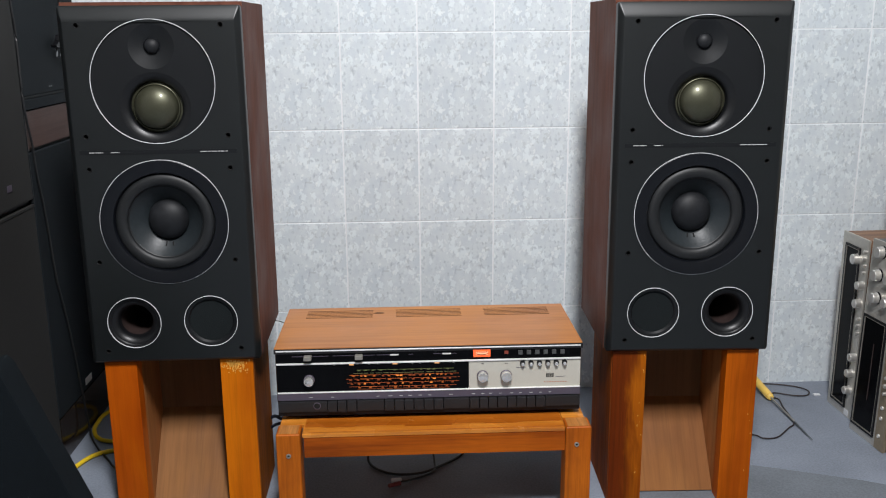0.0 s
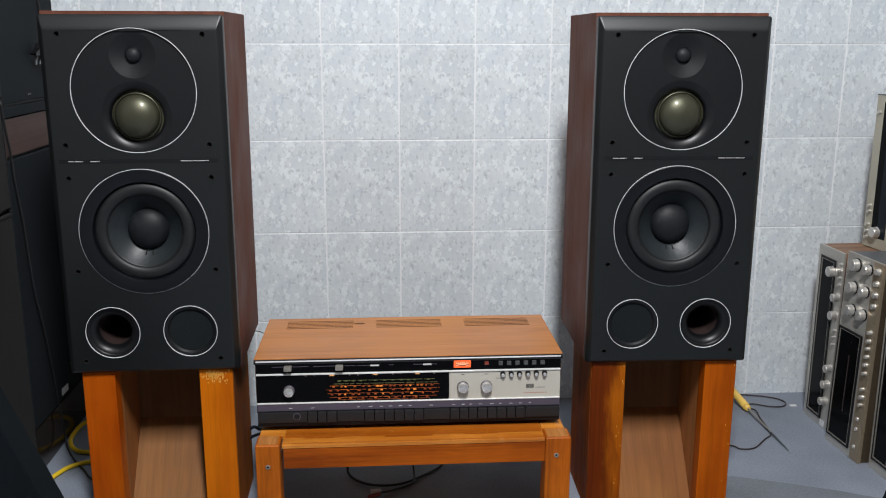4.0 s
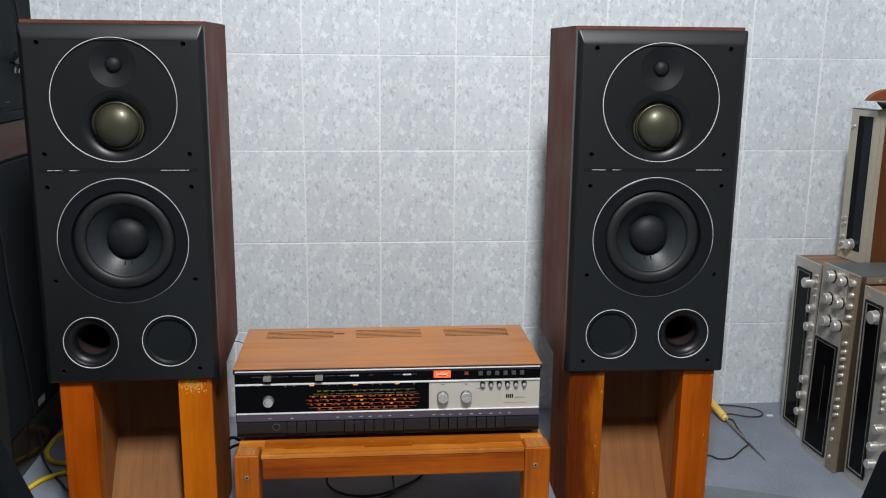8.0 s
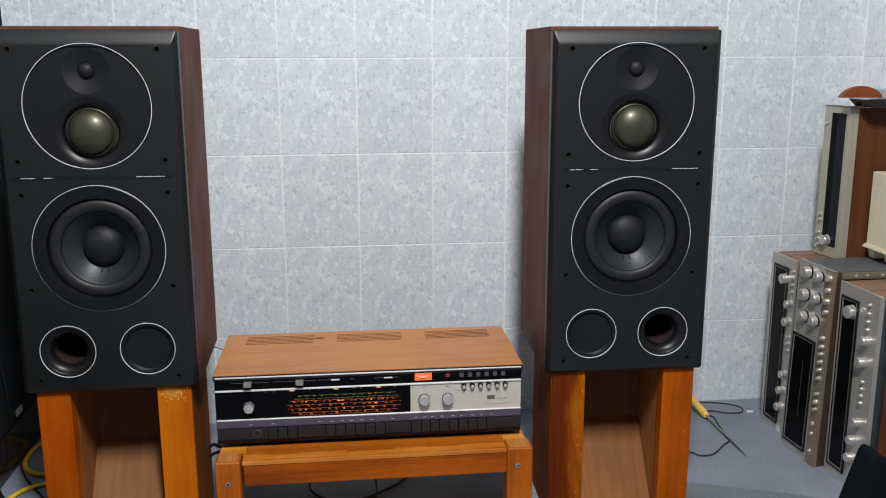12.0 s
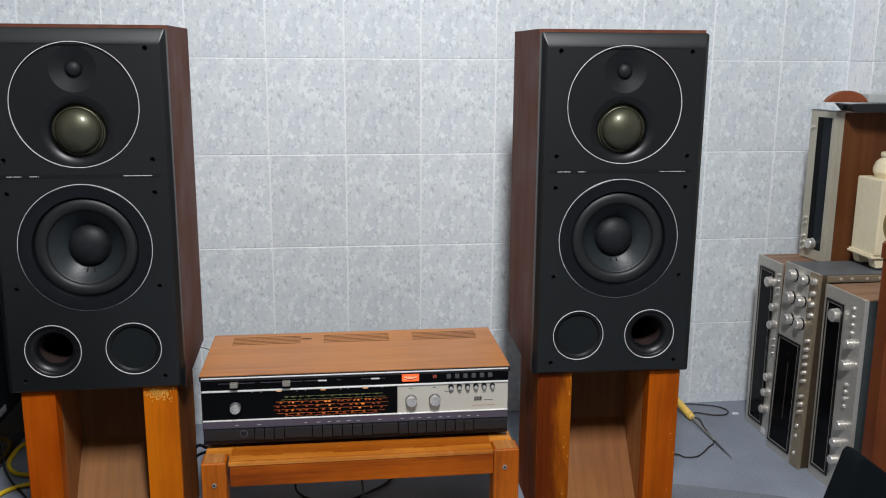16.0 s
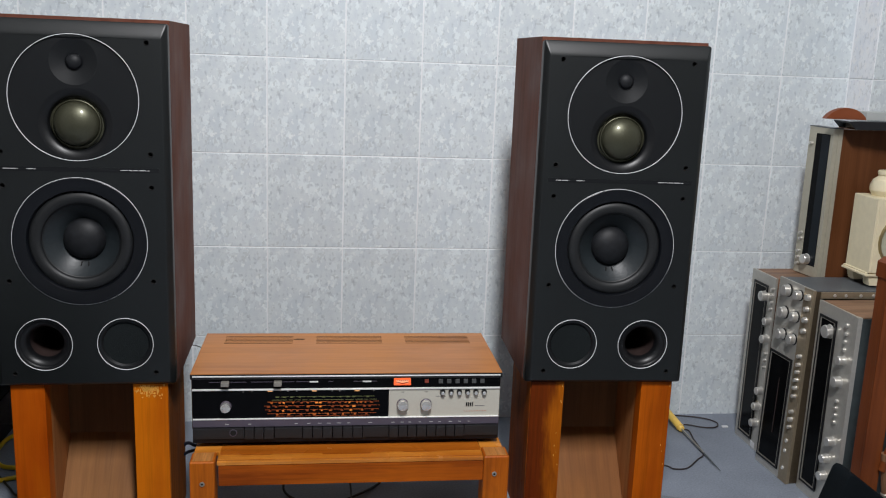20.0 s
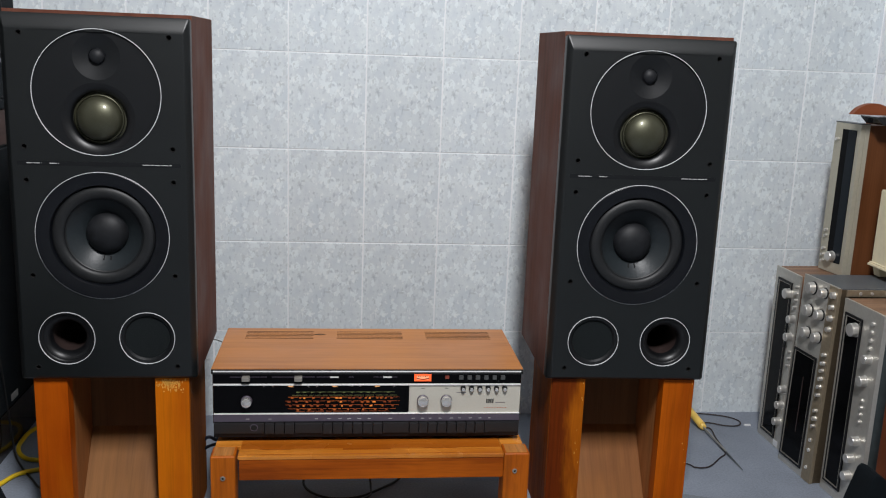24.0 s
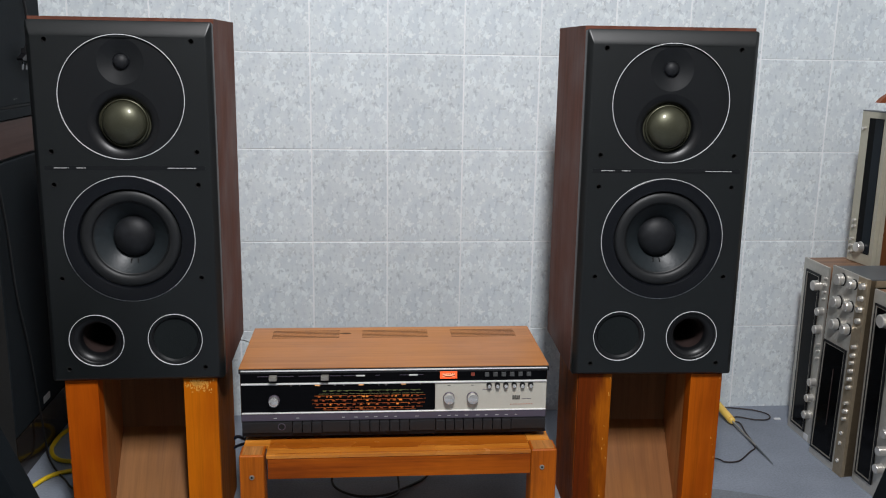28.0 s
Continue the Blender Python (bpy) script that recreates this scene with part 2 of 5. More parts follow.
ORANGE_WORN = wood("worn_dark_varnish", (0.24, 0.050, 0.002), (0.41, 0.110, 0.004), "z", 0.42, 0.0, 0.9, 0.25, (0.115, 0.018, 0.002), 0.95, 13.0, (-6.0, -0.094), spec=0.09)
SIDE_WOOD = wood("red_brown_stand_side", (0.20, 0.056, 0.009), (0.34, 0.108, 0.018), "z", 0.6, 0.0, 1.0, 0.2, (0.12, 0.035, 0.008), 0.6, 8.0, spec=0.06)
ORANGE_SIDE = wood("orange_brown_stand_side", (0.21, 0.042, 0.005), (0.35, 0.082, 0.010), "z", 0.6, 0.0, 1.0, 0.25, (0.12, 0.030, 0.005), 0.7, 8.0, spec=0.06)
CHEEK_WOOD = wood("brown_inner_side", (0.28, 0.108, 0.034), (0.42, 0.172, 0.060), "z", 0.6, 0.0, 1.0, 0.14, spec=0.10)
# back darker than cheeks and board: the hollow's shade is put into its colour
BACK_WOOD = wood("shade_toned_back", (0.135, 0.062, 0.026), (0.205, 0.098, 0.042), "z", 0.6, 0.0, streak=0.10, spec=0.10)
BOARD_WOOD = wood("pale_brown_board", (0.195, 0.083, 0.027), (0.275, 0.125, 0.043), "z", 0.5, 0.0, 0.6, 0.13, (0.19, 0.094, 0.050), 0.6, 8.0, spec=0.15)
BOARD_WOOD_DARK = wood("purple_brown_board", (0.180, 0.068, 0.019), (0.255, 0.102, 0.030), "z", 0.5, 0.0, 0.6, 0.12, (0.31, 0.130, 0.034), 0.6, 9.0, spec=0.15)
TEAK_X = wood("teak_cabinet", (0.33, 0.118, 0.028), (0.49, 0.200, 0.055), "x", 0.40, 0.1, 0.8, 0.09, (0.47, 0.185, 0.052), 0.7, 11.0)
TEAK_DARK = wood("dark_teak_edge", (0.05, 0.025, 0.014), (0.09, 0.045, 0.025), "y", 0.5, 0.0, spec=0.2)
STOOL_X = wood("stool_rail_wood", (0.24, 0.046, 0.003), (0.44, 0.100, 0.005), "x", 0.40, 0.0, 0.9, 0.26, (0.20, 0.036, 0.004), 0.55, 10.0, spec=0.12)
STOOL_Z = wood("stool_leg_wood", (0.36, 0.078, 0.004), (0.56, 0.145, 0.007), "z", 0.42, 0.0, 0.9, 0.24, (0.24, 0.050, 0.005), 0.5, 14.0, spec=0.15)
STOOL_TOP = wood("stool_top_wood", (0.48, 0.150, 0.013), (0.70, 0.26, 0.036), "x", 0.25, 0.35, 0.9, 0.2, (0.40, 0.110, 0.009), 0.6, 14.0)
SILVER = material("brushed_aluminium", (0.72, 0.71, 0.69), 0.36, metal=0.55, scale=200, amount=0.08, bump=0.04, stretch=(0.05, 1, 1))
SILVER_PANEL = material("champagne_silver_panel", (0.56, 0.54, 0.465), 0.45, metal=0.15, scale=300, amount=0.05, bump=0.02)
BLACK_PLASTIC = material("black_plastic", (0.005, 0.005, 0.006), 0.4, scale=200, amount=0.15, bump=0.02, spec=0.3)
KEY_PLASTIC = material("charcoal_key_plastic", (0.015, 0.015, 0.016), 0.42, scale=200, amount=0.15, bump=0.04, spec=0.4)
DARK_GLASS = material("black_dial_glass", (0.0022, 0.0023, 0.0028), 0.16, amount=0.1, bump=0, spec=0.08)
TRIM = material("polished_trim", (0.86, 0.86, 0.84), 0.28, metal=0.35, scale=200, amount=0.05, bump=0.0)
KNOB = material("satin_knob_metal", (0.70, 0.68, 0.64), 0.30, metal=0.68, scale=200, amount=0.08, bump=0.0)
KNOB_BRIGHT = material("bright_turned_knob", (0.80, 0.79, 0.76), 0.26, metal=0.75, scale=200, amount=0.08, bump=0.0)
GREY_STRIP = material("violet_grey_strip", (0.095, 0.080, 0.108), 0.42, metal=0.2, amount=0.08, bump=0.02)


# ---- mesh tools ----
def box(x0, x1, y0, y1, z0, z1, bevel=0.0, segs=2):
    bm = bmesh.new()
    bmesh.ops.create_cube(bm, size=1.0)
    bmesh.ops.scale(bm, vec=(x1 - x0, y1 - y0, z1 - z0), verts=bm.verts)
    bmesh.ops.translate(bm, vec=((x0 + x1) / 2, (y0 + y1) / 2, (z0 + z1) / 2), verts=bm.verts)
    if bevel:
        bmesh.ops.bevel(bm, geom=bm.edges[:], offset=bevel, segments=segs, profile=0.6, affect="EDGES")
    return bm


def join(*bms):
    out = bmesh.new()
    for b in bms:
        me = bpy.data.meshes.new("tmp")
        b.to_mesh(me)
        out.from_mesh(me)
        bpy.data.meshes.remove(me)
        b.free()
    return out


def moved(bm, m):
    bmesh.ops.transform(bm, matrix=m, verts=bm.verts)
    return bm


def lathe(profile, cx=0, cy=0, cz=0, segs=48, axis="y", closed=False):
    """Turn a profile of (radius, distance along the axis) round an axis through (cx, cy, cz)."""
    bm = bmesh.new()
    rows = []
    for r, h in profile:
        row = []
        for i in range(segs):
            a = 2 * math.pi * i / segs
            u, v = r * math.cos(a), r * math.sin(a)
            co = {"y": (u, h, v), "z": (u, v, h), "x": (h, u, v)}[axis]
            row.append(bm.verts.new((co[0] + cx, co[1] + cy, co[2] + cz)))
            if r < 1e-6:
                break
        rows.append(row)
    pairs = list(zip(rows, rows[1:])) + ([(rows[-1], rows[0])] if closed else [])
    for a, b in pairs:
        for i in range(segs):
            j = (i + 1) % segs
            if len(a) == 1 and len(b) == 1:
                continue
            if len(a) == 1:
                bm.faces.new((a[0], b[i], b[j]))
            elif len(b) == 1:
                bm.faces.new((a[i], a[j], b[0]))
            else:
                bm.faces.new((a[i], a[j], b[j], b[i]))
    bmesh.ops.recalc_face_normals(bm, faces=bm.faces)
    return bm


def rod(p, q, r, segs=16, bevel=0.0):
    """A round bar from p to q, its ends chamfered."""
    p, q = Vector(p), Vector(q)
    d = (q - p).length
    b = min(bevel, r * 0.6)
    bm = lathe([(0, 0), (r - b, 0), (r, b), (r, d - b), (r - b, d), (0, d)], segs=segs, axis="z")
    return moved(bm, Matrix.Translation(p) @ (q - p).to_track_quat("Z", "Y").to_matrix().to_4x4())


def tube(points, r, segs=8, steps=8):
    """A round cable through the points, smoothed."""
    pts = [Vector(p) for p in points]
    path = []
    for i in range(len(pts) - 1):
        a, b, c, d = pts[max(i - 1, 0)], pts[i], pts[i + 1], pts[min(i + 2, len(pts) - 1)]
        for k in range(steps):
            t = k / steps
            path.append(0.5 * ((2 * b) + (c - a) * t + (2 * a - 5 * b + 4 * c - d) * t * t + (3 * b - a - 3 * c + d) * t ** 3))
    path.append(pts[-1])
    bm = bmesh.new()
    rows = []
    for i, p in enumerate(path):
        tan = (path[min(i + 1, len(path) - 1)] - path[max(i - 1, 0)]).normalized()
        side = tan.cross(Vector((0, 0, 1)))
        side = side.normalized() if side.length > 1e-4 else Vector((1, 0, 0))
        up = side.cross(tan)
        rows.append([bm.verts.new(p + r * (math.cos(2 * math.pi * k / segs) * side + math.sin(2 * math.pi * k / segs) * up)) for k in range(segs)])
    for a, b in zip(rows, rows[1:]):
        for k in range(segs):
            bm.faces.new((a[k], a[(k + 1) % segs], b[(k + 1) % segs], b[k]))
    bm.faces.new(rows[0])
    bm.faces.new(rows[-1])
    bmesh.ops.recalc_face_normals(bm, faces=bm.faces)
    return bm


def prism(outline, y0, y1, bevel=0.0):
    """A flat outline of (x, z) points given depth from y0 to y1."""
    bm = bmesh.new()
    a = [bm.verts.new((x, y0, z)) for x, z in outline]
    b = [bm.verts.new((x, y1, z)) for x, z in outline]
    bm.faces.new(a)
    bm.faces.new(b)
    for i in range(len(a)):
        j = (i + 1) % len(a)
        bm.faces.new((a[i], a[j], b[j], b[i]))
    bmesh.ops.recalc_face_normals(bm, faces=bm.faces)
    if bevel:
        bmesh.ops.bevel(bm, geom=bm.edges[:], offset=bevel, segments=2, profile=0.6, affect="EDGES")
    return bm


def mesh_of(name, bm, mat, smooth=True):
    me = bpy.data.meshes.new(name)
    bm.to_mesh(me)
    bm.free()
    me.materials.append(mat)
    if smooth:
        me.shade_smooth()
        me.set_sharp_from_angle(angle=radians(35))
        weigh_normals(me)
    return me


def weigh_normals(me):
    """Let large faces stay flat: corner normals are means of the neighbouring faces, weighed by area."""
    around = [[] for _ in me.vertices]
    normals = [p.normal.copy() for p in me.polygons]
    areas = [p.area for p in me.polygons]
    for p in me.polygons:
        for v in p.vertices:
            around[v].append(p.index)
    out = []
    for p in me.polygons:
        n = normals[p.index]
        for v in p.vertices:
            total = Vector((0, 0, 0))
            for f in around[v]:
                if n.dot(normals[f]) > 0.9:
                    total += normals[f] * areas[f]
            out.append(total.normalized() if total.length > 0 else n)
    me.normals_split_custom_set(out)


def part(name, bm, mat, parent, label=""):
    ob = new(name, mesh_of(name, bm, mat))
    ob.parent = parent
    return tagged(ob, label)


def thing(name, label, category, m=None, group="", kind=""):
    ob = new(name)
    ob.empty_display_size = 0.05
    ob.matrix_world = m or Matrix()
    return tagged(ob, label, category, group, kind)


def solid(name, bm, mat, label="", category="", kind="", group=""):
    return tagged(new(name, mesh_of(name, bm, mat)), label, category, group, kind)


# ---- room ----
solid("floor", box(-1.5, 2.4, -4.2, 0.12, -0.1, 0.0), CARPET, "grey-blue floor covering, flat and slightly speckled", "floor", "structure")
solid("ceiling", box(-1.5, 2.4, -4.2, 0.12, 2.75, 2.85), PAINT, "plain ceiling, unseen, toned grey to limit bounced light", "ceiling", "structure")
solid("wall_west", box(-1.6, -1.5, -4.2, 0.12, -0.1, 2.85), PAINT, "plain side wall, unseen, toned grey to limit bounced light", "wall", "structure")
solid("wall_east", box(2.4, 2.5, -4.2, 0.12, -0.1, 2.85), PAINT, "plain side wall, unseen, toned grey to limit bounced light", "wall", "structure")
solid("wall_south", box(-1.6, 2.5, -4.3, -4.2, -0.1, 2.85), PAINT, "plain rear wall, unseen, toned grey to limit bounced light", "wall", "structure")
wall_north = solid("wall_north", box(-1.5, 2.4, 0.0010, 0.12, 0.0, 2.75), GROUT, "wall of pale grey mottled glazed tiles with white grout", "wall", "structure")
pilaster = solid("pilaster", box(1.5955, 2.4, -0.1124, 0.0016, 0.0, 2.75), GROUT, "tiled corner pillar in pale grey mottled tiles", "pillar", "structure")
# thin added sheet that gives this part of the floor a darker grey
dark_area_edge = [(0.658, -0.479), (0.962, -0.493), (1.060, -0.530), (1.178, -0.578), (1.265, -0.623), (1.265, -3.0), (0.66, -3.0)]
dark_area_bm = prism(dark_area_edge, 0.0, 0.0012)
moved(dark_area_bm, Matrix(((1, 0, 0, 0), (0, 0, 1, 0), (0, 1, 0, 0), (0, 0, 0, 1))))
bmesh.ops.recalc_face_normals(dark_area_bm, faces=dark_area_bm.faces)
solid("dark_floor_area", dark_area_bm, DARK_FLOOR, "darker grey area of the floor, laid on as a thin sheet", "mat", "structure")


# ---- loudspeakers ----
SPK_W, SPK_H, WOOD_W, WOOD_D = 0.3365, 0.7025, 0.3377, 0.312
FOOT = 0.0025  # height of the underside over the local origin
# grille sockets: distance from the middle, height
SOCKETS = ((0.1315, 0.667), (0.1335, 0.4615), (0.1335, 0.3985), (0.132, 0.2150), (0.132, 0.0302))
UP_Z, UP_R, LOW_Z, LOW_R, PORT_Z, PORT_X, PORT_R = 0.5625, 0.1158, 0.2925, 0.123, 0.0890, 0.0757, 0.053


def pierced_face(bm, x0, x1, z0, z1, y, circles):
    """One flat face with round openings; gives back its four corners."""
    corners = [bm.verts.new(c) for c in ((x0, y, z0), (x1, y, z0), (x1, y, z1), (x0, y, z1))]
    edges = [bm.edges.new((corners[i], corners[(i + 1) % 4])) for i in range(4)]
    for cx, cz, r, segs in circles:
        ring = [bm.verts.new((cx + r * math.cos(2 * math.pi * i / segs), y, cz + r * math.sin(2 * math.pi * i / segs))) for i in range(segs)]
        edges += [bm.edges.new((ring[i], ring[(i + 1) % segs])) for i in range(segs)]
    bmesh.ops.triangle_fill(bm, use_beauty=True, use_dissolve=False, edges=edges, normal=(0, -1, 0))
    return corners


def horn_plate(s):
    """The round plate of the dome drivers: flat, with a dish round the tweeter and a flared horn round the midrange dome."""
    bm = bmesh.new()
    edges = []
    for cx, cz, r, segs in ((0, UP_Z, UP_R - 0.0008, 112), (0.001 * s, 0.6285, 0.0425, 72), (0.0005 * s, 0.5150, 0.0665, 96)):
        ring = [bm.verts.new((cx + r * math.cos(2 * math.pi * i / segs), 0.003, cz + r * math.sin(2 * math.pi * i / segs))) for i in range(segs)]
        edges += [bm.edges.new((ring[i], ring[(i + 1) % segs])) for i in range(segs)]
    bmesh.ops.triangle_fill(bm, use_beauty=True, use_dissolve=False, edges=edges, normal=(0, -1, 0))
    dish = lathe([(0.0425, 0.003), (0.038, 0.0041), (0.030, 0.0061), (0.022, 0.0079), (0.016, 0.0090)], 0.001 * s, 0, 0.6285, 72)
    return join(bm, dish)


def trim_ring(r, x, z, w=0.0010):
    return lathe([(r - w, 0.001), (r - w, -0.0012), (r, -0.0012), (r, 0.001)], x, 0, z, 96, closed=True)


def dome(r, h, x, y, z, segs=48):
    return lathe([(r * math.cos(a), -h * math.sin(a)) for a in [math.pi / 2 * k / 14 for k in range(14)]] + [(0, -h)], x, y, z, segs)


def loudspeaker(m, s):
    """s = 1: open port on the low-x side, cloth port on the other; s = -1: mirrored."""
    spk = thing("loudspeaker", "black-fronted rosewood three-way loudspeaker standing on a wooden stand", "loudspeaker", m, "pair of loudspeakers")
    w, h = SPK_W / 2, SPK_H
    # veneered box behind the baffle
    a, b, t = -WOOD_W / 2, WOOD_W / 2, 0.018
    for p, q in ((a, a + t), (b - t, b)):
        part("side_panel", box(p, q, 0.0315, WOOD_D, FOOT, h + 0.0065, 0.0005), VENEER, spk, "reddish-brown rosewood veneer side")
    part("top_panel", box(a + t, b - t, 0.0315, WOOD_D, h + 0.0065 - t, h + 0.0065), VENEER, spk)
    part("bottom_panel", box(a + t, b - t, 0.0315, WOOD_D, FOOT, t), VENEER, spk)
    part("back_panel", box(a + t, b - t, WOOD_D - 0.018, WOOD_D, t, h + 0.0065 - t), VENEER, spk)
    # baffle with mitred chamfers
    bm = bmesh.new()
    circles = [(0, UP_Z, UP_R, 96), (0, LOW_Z, LOW_R, 96), (-PORT_X, PORT_Z, PORT_R, 64), (PORT_X, PORT_Z, PORT_R, 64)]
    circles += [(sx * x, z, 0.0054, 14) for x, z in SOCKETS for sx in (-1, 1)]
    # softened chamfer, narrow at the sides and foot and broad at the top, with slightly rounded corners
    side, foot, head, curve = 0.0125, 0.0085, 0.0300, 0.005
    inner = pierced_face(bm, -w + side, w - side, FOOT + foot, h - head, 0.0, circles)
    rings = [[[v] for v in inner]]
    for u, y in ((0.10, 0.0002), (0.24, 0.0011), (0.45, 0.0034), (0.72, 0.0072), (0.93, 0.0106), (1.0, 0.0128), (1.0, 0.031)):
        e, lo, hi, c = w - side * (1 - u), FOOT + foot * (1 - u), h - head * (1 - u), curve * u
        ring = []
        for x, z, sx, sz in ((-e, lo, 1, 1), (e, lo, -1, 1), (e, hi, -1, -1), (-e, hi, 1, -1)):
            arc = [(x + sx * c * (1 - math.sin(k)), z + sz * c * (1 - math.cos(k))) for k in (0.0, 0.52, 1.05, 1.57)]
            arc = arc if sx * sz < 0 else arc[::-1]
            ring.append([bm.verts.new((ax, y, az)) for ax, az in arc])
        rings.append(ring)
    for a, b in zip(rings, rings[1:]):
        for i in range(4):
            j = (i + 1) % 4
            bm.faces.new((a[i][-1], a[j][0], b[j][0], b[i][-1]))
            for k in range(3):
                if len(a[i]) == 1:
                    bm.faces.new((a[i][0], b[i][k + 1], b[i][k]))
                else:
                    bm.faces.new((a[i][k], a[i][k + 1], b[i][k + 1], b[i][k]))
    bmesh.ops.recalc_face_normals(bm, faces=bm.faces)
    baffle = part("baffle", bm, BLACK_PAINT, spk, "black satin front panel with a chamfered edge")
    for x, z in SOCKETS:
        for sx in (-1, 1):
            part("grille_socket", lathe([(0.0054, 0.0), (0.0051, -0.0008), (0.0044, -0.0008), (0.0042, 0.012), (0, 0.012)], sx * x, 0, z, 14), HOLE, baffle)
    part("groove", box(-w + 0.02, w - 0.02, -0.0006, 0.001, 0.4270, 0.4350), BLACK_PLATE, baffle)
    # tiny print that cannot be read
    rnd = random.Random(5)
    for a, b in ((-0.131, -0.104), (-0.09, -0.073), (0.078, 0.131)):
        x = a
        while x < b:
            l = min(rnd.uniform(0.006, 0.014), b - x)
            part("print_bar", box(x, x + l, -0.0011, 0.0, 0.4303, 0.4316), PRINT, baffle)
            x += l + 0.0014
    part("joint", join(box(-w + 0.002, -w + 0.010, 0.0306, 0.0325, FOOT + 0.006, h - 0.006), box(w - 0.010, w - 0.002, 0.0306, 0.0325, FOOT + 0.006, h - 0.006), box(-w + 0.0102, w - 0.0102, 0.0306, 0.0325, h - 0.010, h - 0.002)), HOLE, spk, "dark joint behind the front panel")
    # dome drivers
    unit = part("horn_plate", horn_plate(s), BLACK_PLATE, spk, "round black plate with two dome drivers")
    part("trim_ring", trim_ring(UP_R, 0, UP_Z), WHITE_RING, unit, "thin white ring")
    part("tweeter_dome", dome(0.0142, 0.010, 0.001 * s, 0.0085, 0.6285), DUSTCAP, unit, "small black dome")
    part("tweeter_ring", lathe([(0.0142, 0.0100), (0.0148, 0.0080), (0.0158, 0.0080), (0.0165, 0.0098)], 0.001 * s, 0, 0.6285, 40), BLACK_GLOSS, unit)
    part("midrange_horn", lathe([(0.0665, 0.003), (0.0625, 0.0035), (0.0585, 0.0047), (0.0550, 0.0063), (0.0520, 0.0081), (0.0500, 0.0104), (0.0488, 0.014), (0.0480, 0.022)], 0.0005 * s, 0, 0.5150, 96), HORN, unit, "glossy black flare")
    part("midrange_dome", dome(0.0415, 0.026, 0.0005 * s, 0.0125, 0.5150), DOME, unit, "olive-gold translucent midrange dome")
    part("midrange_ring", lathe([(0.0410, 0.017), (0.0418, 0.0100), (0.0430, 0.0088), (0.0444, 0.0098), (0.0450, 0.017), (0.0485, 0.018)], 0.0005 * s, 0, 0.5150, 64), DOME, unit, "thin gold rim")
    # woofer
    woof = part("woofer_frame", lathe([(LOW_R - 0.0008, 0.006), (LOW_R - 0.0008, -0.0026), (LOW_R - 0.0014, -0.0030), (0.110, -0.0024), (0.0985, -0.0002), (0.0965, 0.003), (0.0945, 0.010)], 0, 0, LOW_Z, 112), BLACK_GLOSS, spk, "glossy black woofer frame")
    part("trim_ring", trim_ring(LOW_R + 0.0006, 0, LOW_Z, 0.0009), WHITE_RING, woof, "thin white ring")
    part("surround", lathe([(0.0955, 0.008)] + [(0.0835 + 0.0115 * math.cos(a), 0.008 - 0.0070 * math.sin(a)) for a in [math.pi * k / 12 for k in range(1, 12)]] + [(0.0715, 0.009), (0.0690, 0.011)], 0, 0, LOW_Z, 96), RUBBER, woof, "black rubber surround")
    part("cone", lathe([(0.0695, 0.010), (0.062, 0.018), (0.052, 0.027), (0.040, 0.037), (0.034, 0.042)], 0, 0, LOW_Z, 96), CONE, woof, "dark paper cone")
    part("dust_cap", dome(0.040, 0.024, 0, 0.037, LOW_Z), DUSTCAP, woof, "round black dust cap")
    for k in (-1, 1):
        part("lead_wire", rod((k * 0.006, 0.0315, LOW_Z - 0.045), (k * 0.007, 0.026, LOW_Z - 0.052), 0.0013, 8), HOLE, woof)
    # ports
    for sx, open_port in ((-s, True), (s, False)):
        x = sx * PORT_X
        if open_port:
            p = part("port", lathe([(PORT_R - 0.001, 0.004), (PORT_R - 0.003, 0.0), (0.0475, 0.0008), (0.0455, 0.0030), (0.0440, 0.0032), (0.0400, 0.0050), (0.0360, 0.0085), (0.0330, 0.0140), (0.0315, 0.022)], x, 0, PORT_Z, 64), HORN, spk, "open flared bass port")
            part("port_tube", lathe([(0.0315, 0.0215), (0.0310, 0.05), (0.0310, 0.14)], x, 0, PORT_Z, 48), PORT_IN, p, "brown paper tube")
            part("port_end", lathe([(0.033, 0.14), (0, 0.139)], x, 0, PORT_Z, 32), HOLE, p)
        else:
            p = part("port", lathe([(PORT_R - 0.001, 0.004), (PORT_R - 0.003, 0.0), (0.046, 0.001), (0.0425, 0.005), (0.0425, 0.007)], x, 0, PORT_Z, 64), BLACK_PLATE, spk, "bass port closed with black cloth")
            part("port_cloth", lathe([(0.043, 0.006), (0.03, 0.0065), (0, 0.007)], x, 0, PORT_Z, 48), CLOTH, p)
        part("trim_ring", trim_ring(PORT_R, x, PORT_Z, 0.0011), WHITE_RING, p, "thin white ring")
    return spk


SPK_Z = 0.3447
loudspeaker(pose(-0.3107, -0.6415, SPK_Z, 0, 0, 0.6), 1)
loudspeaker(pose(0.7359, -0.6534, SPK_Z, 0, 0, -1.75), -1)


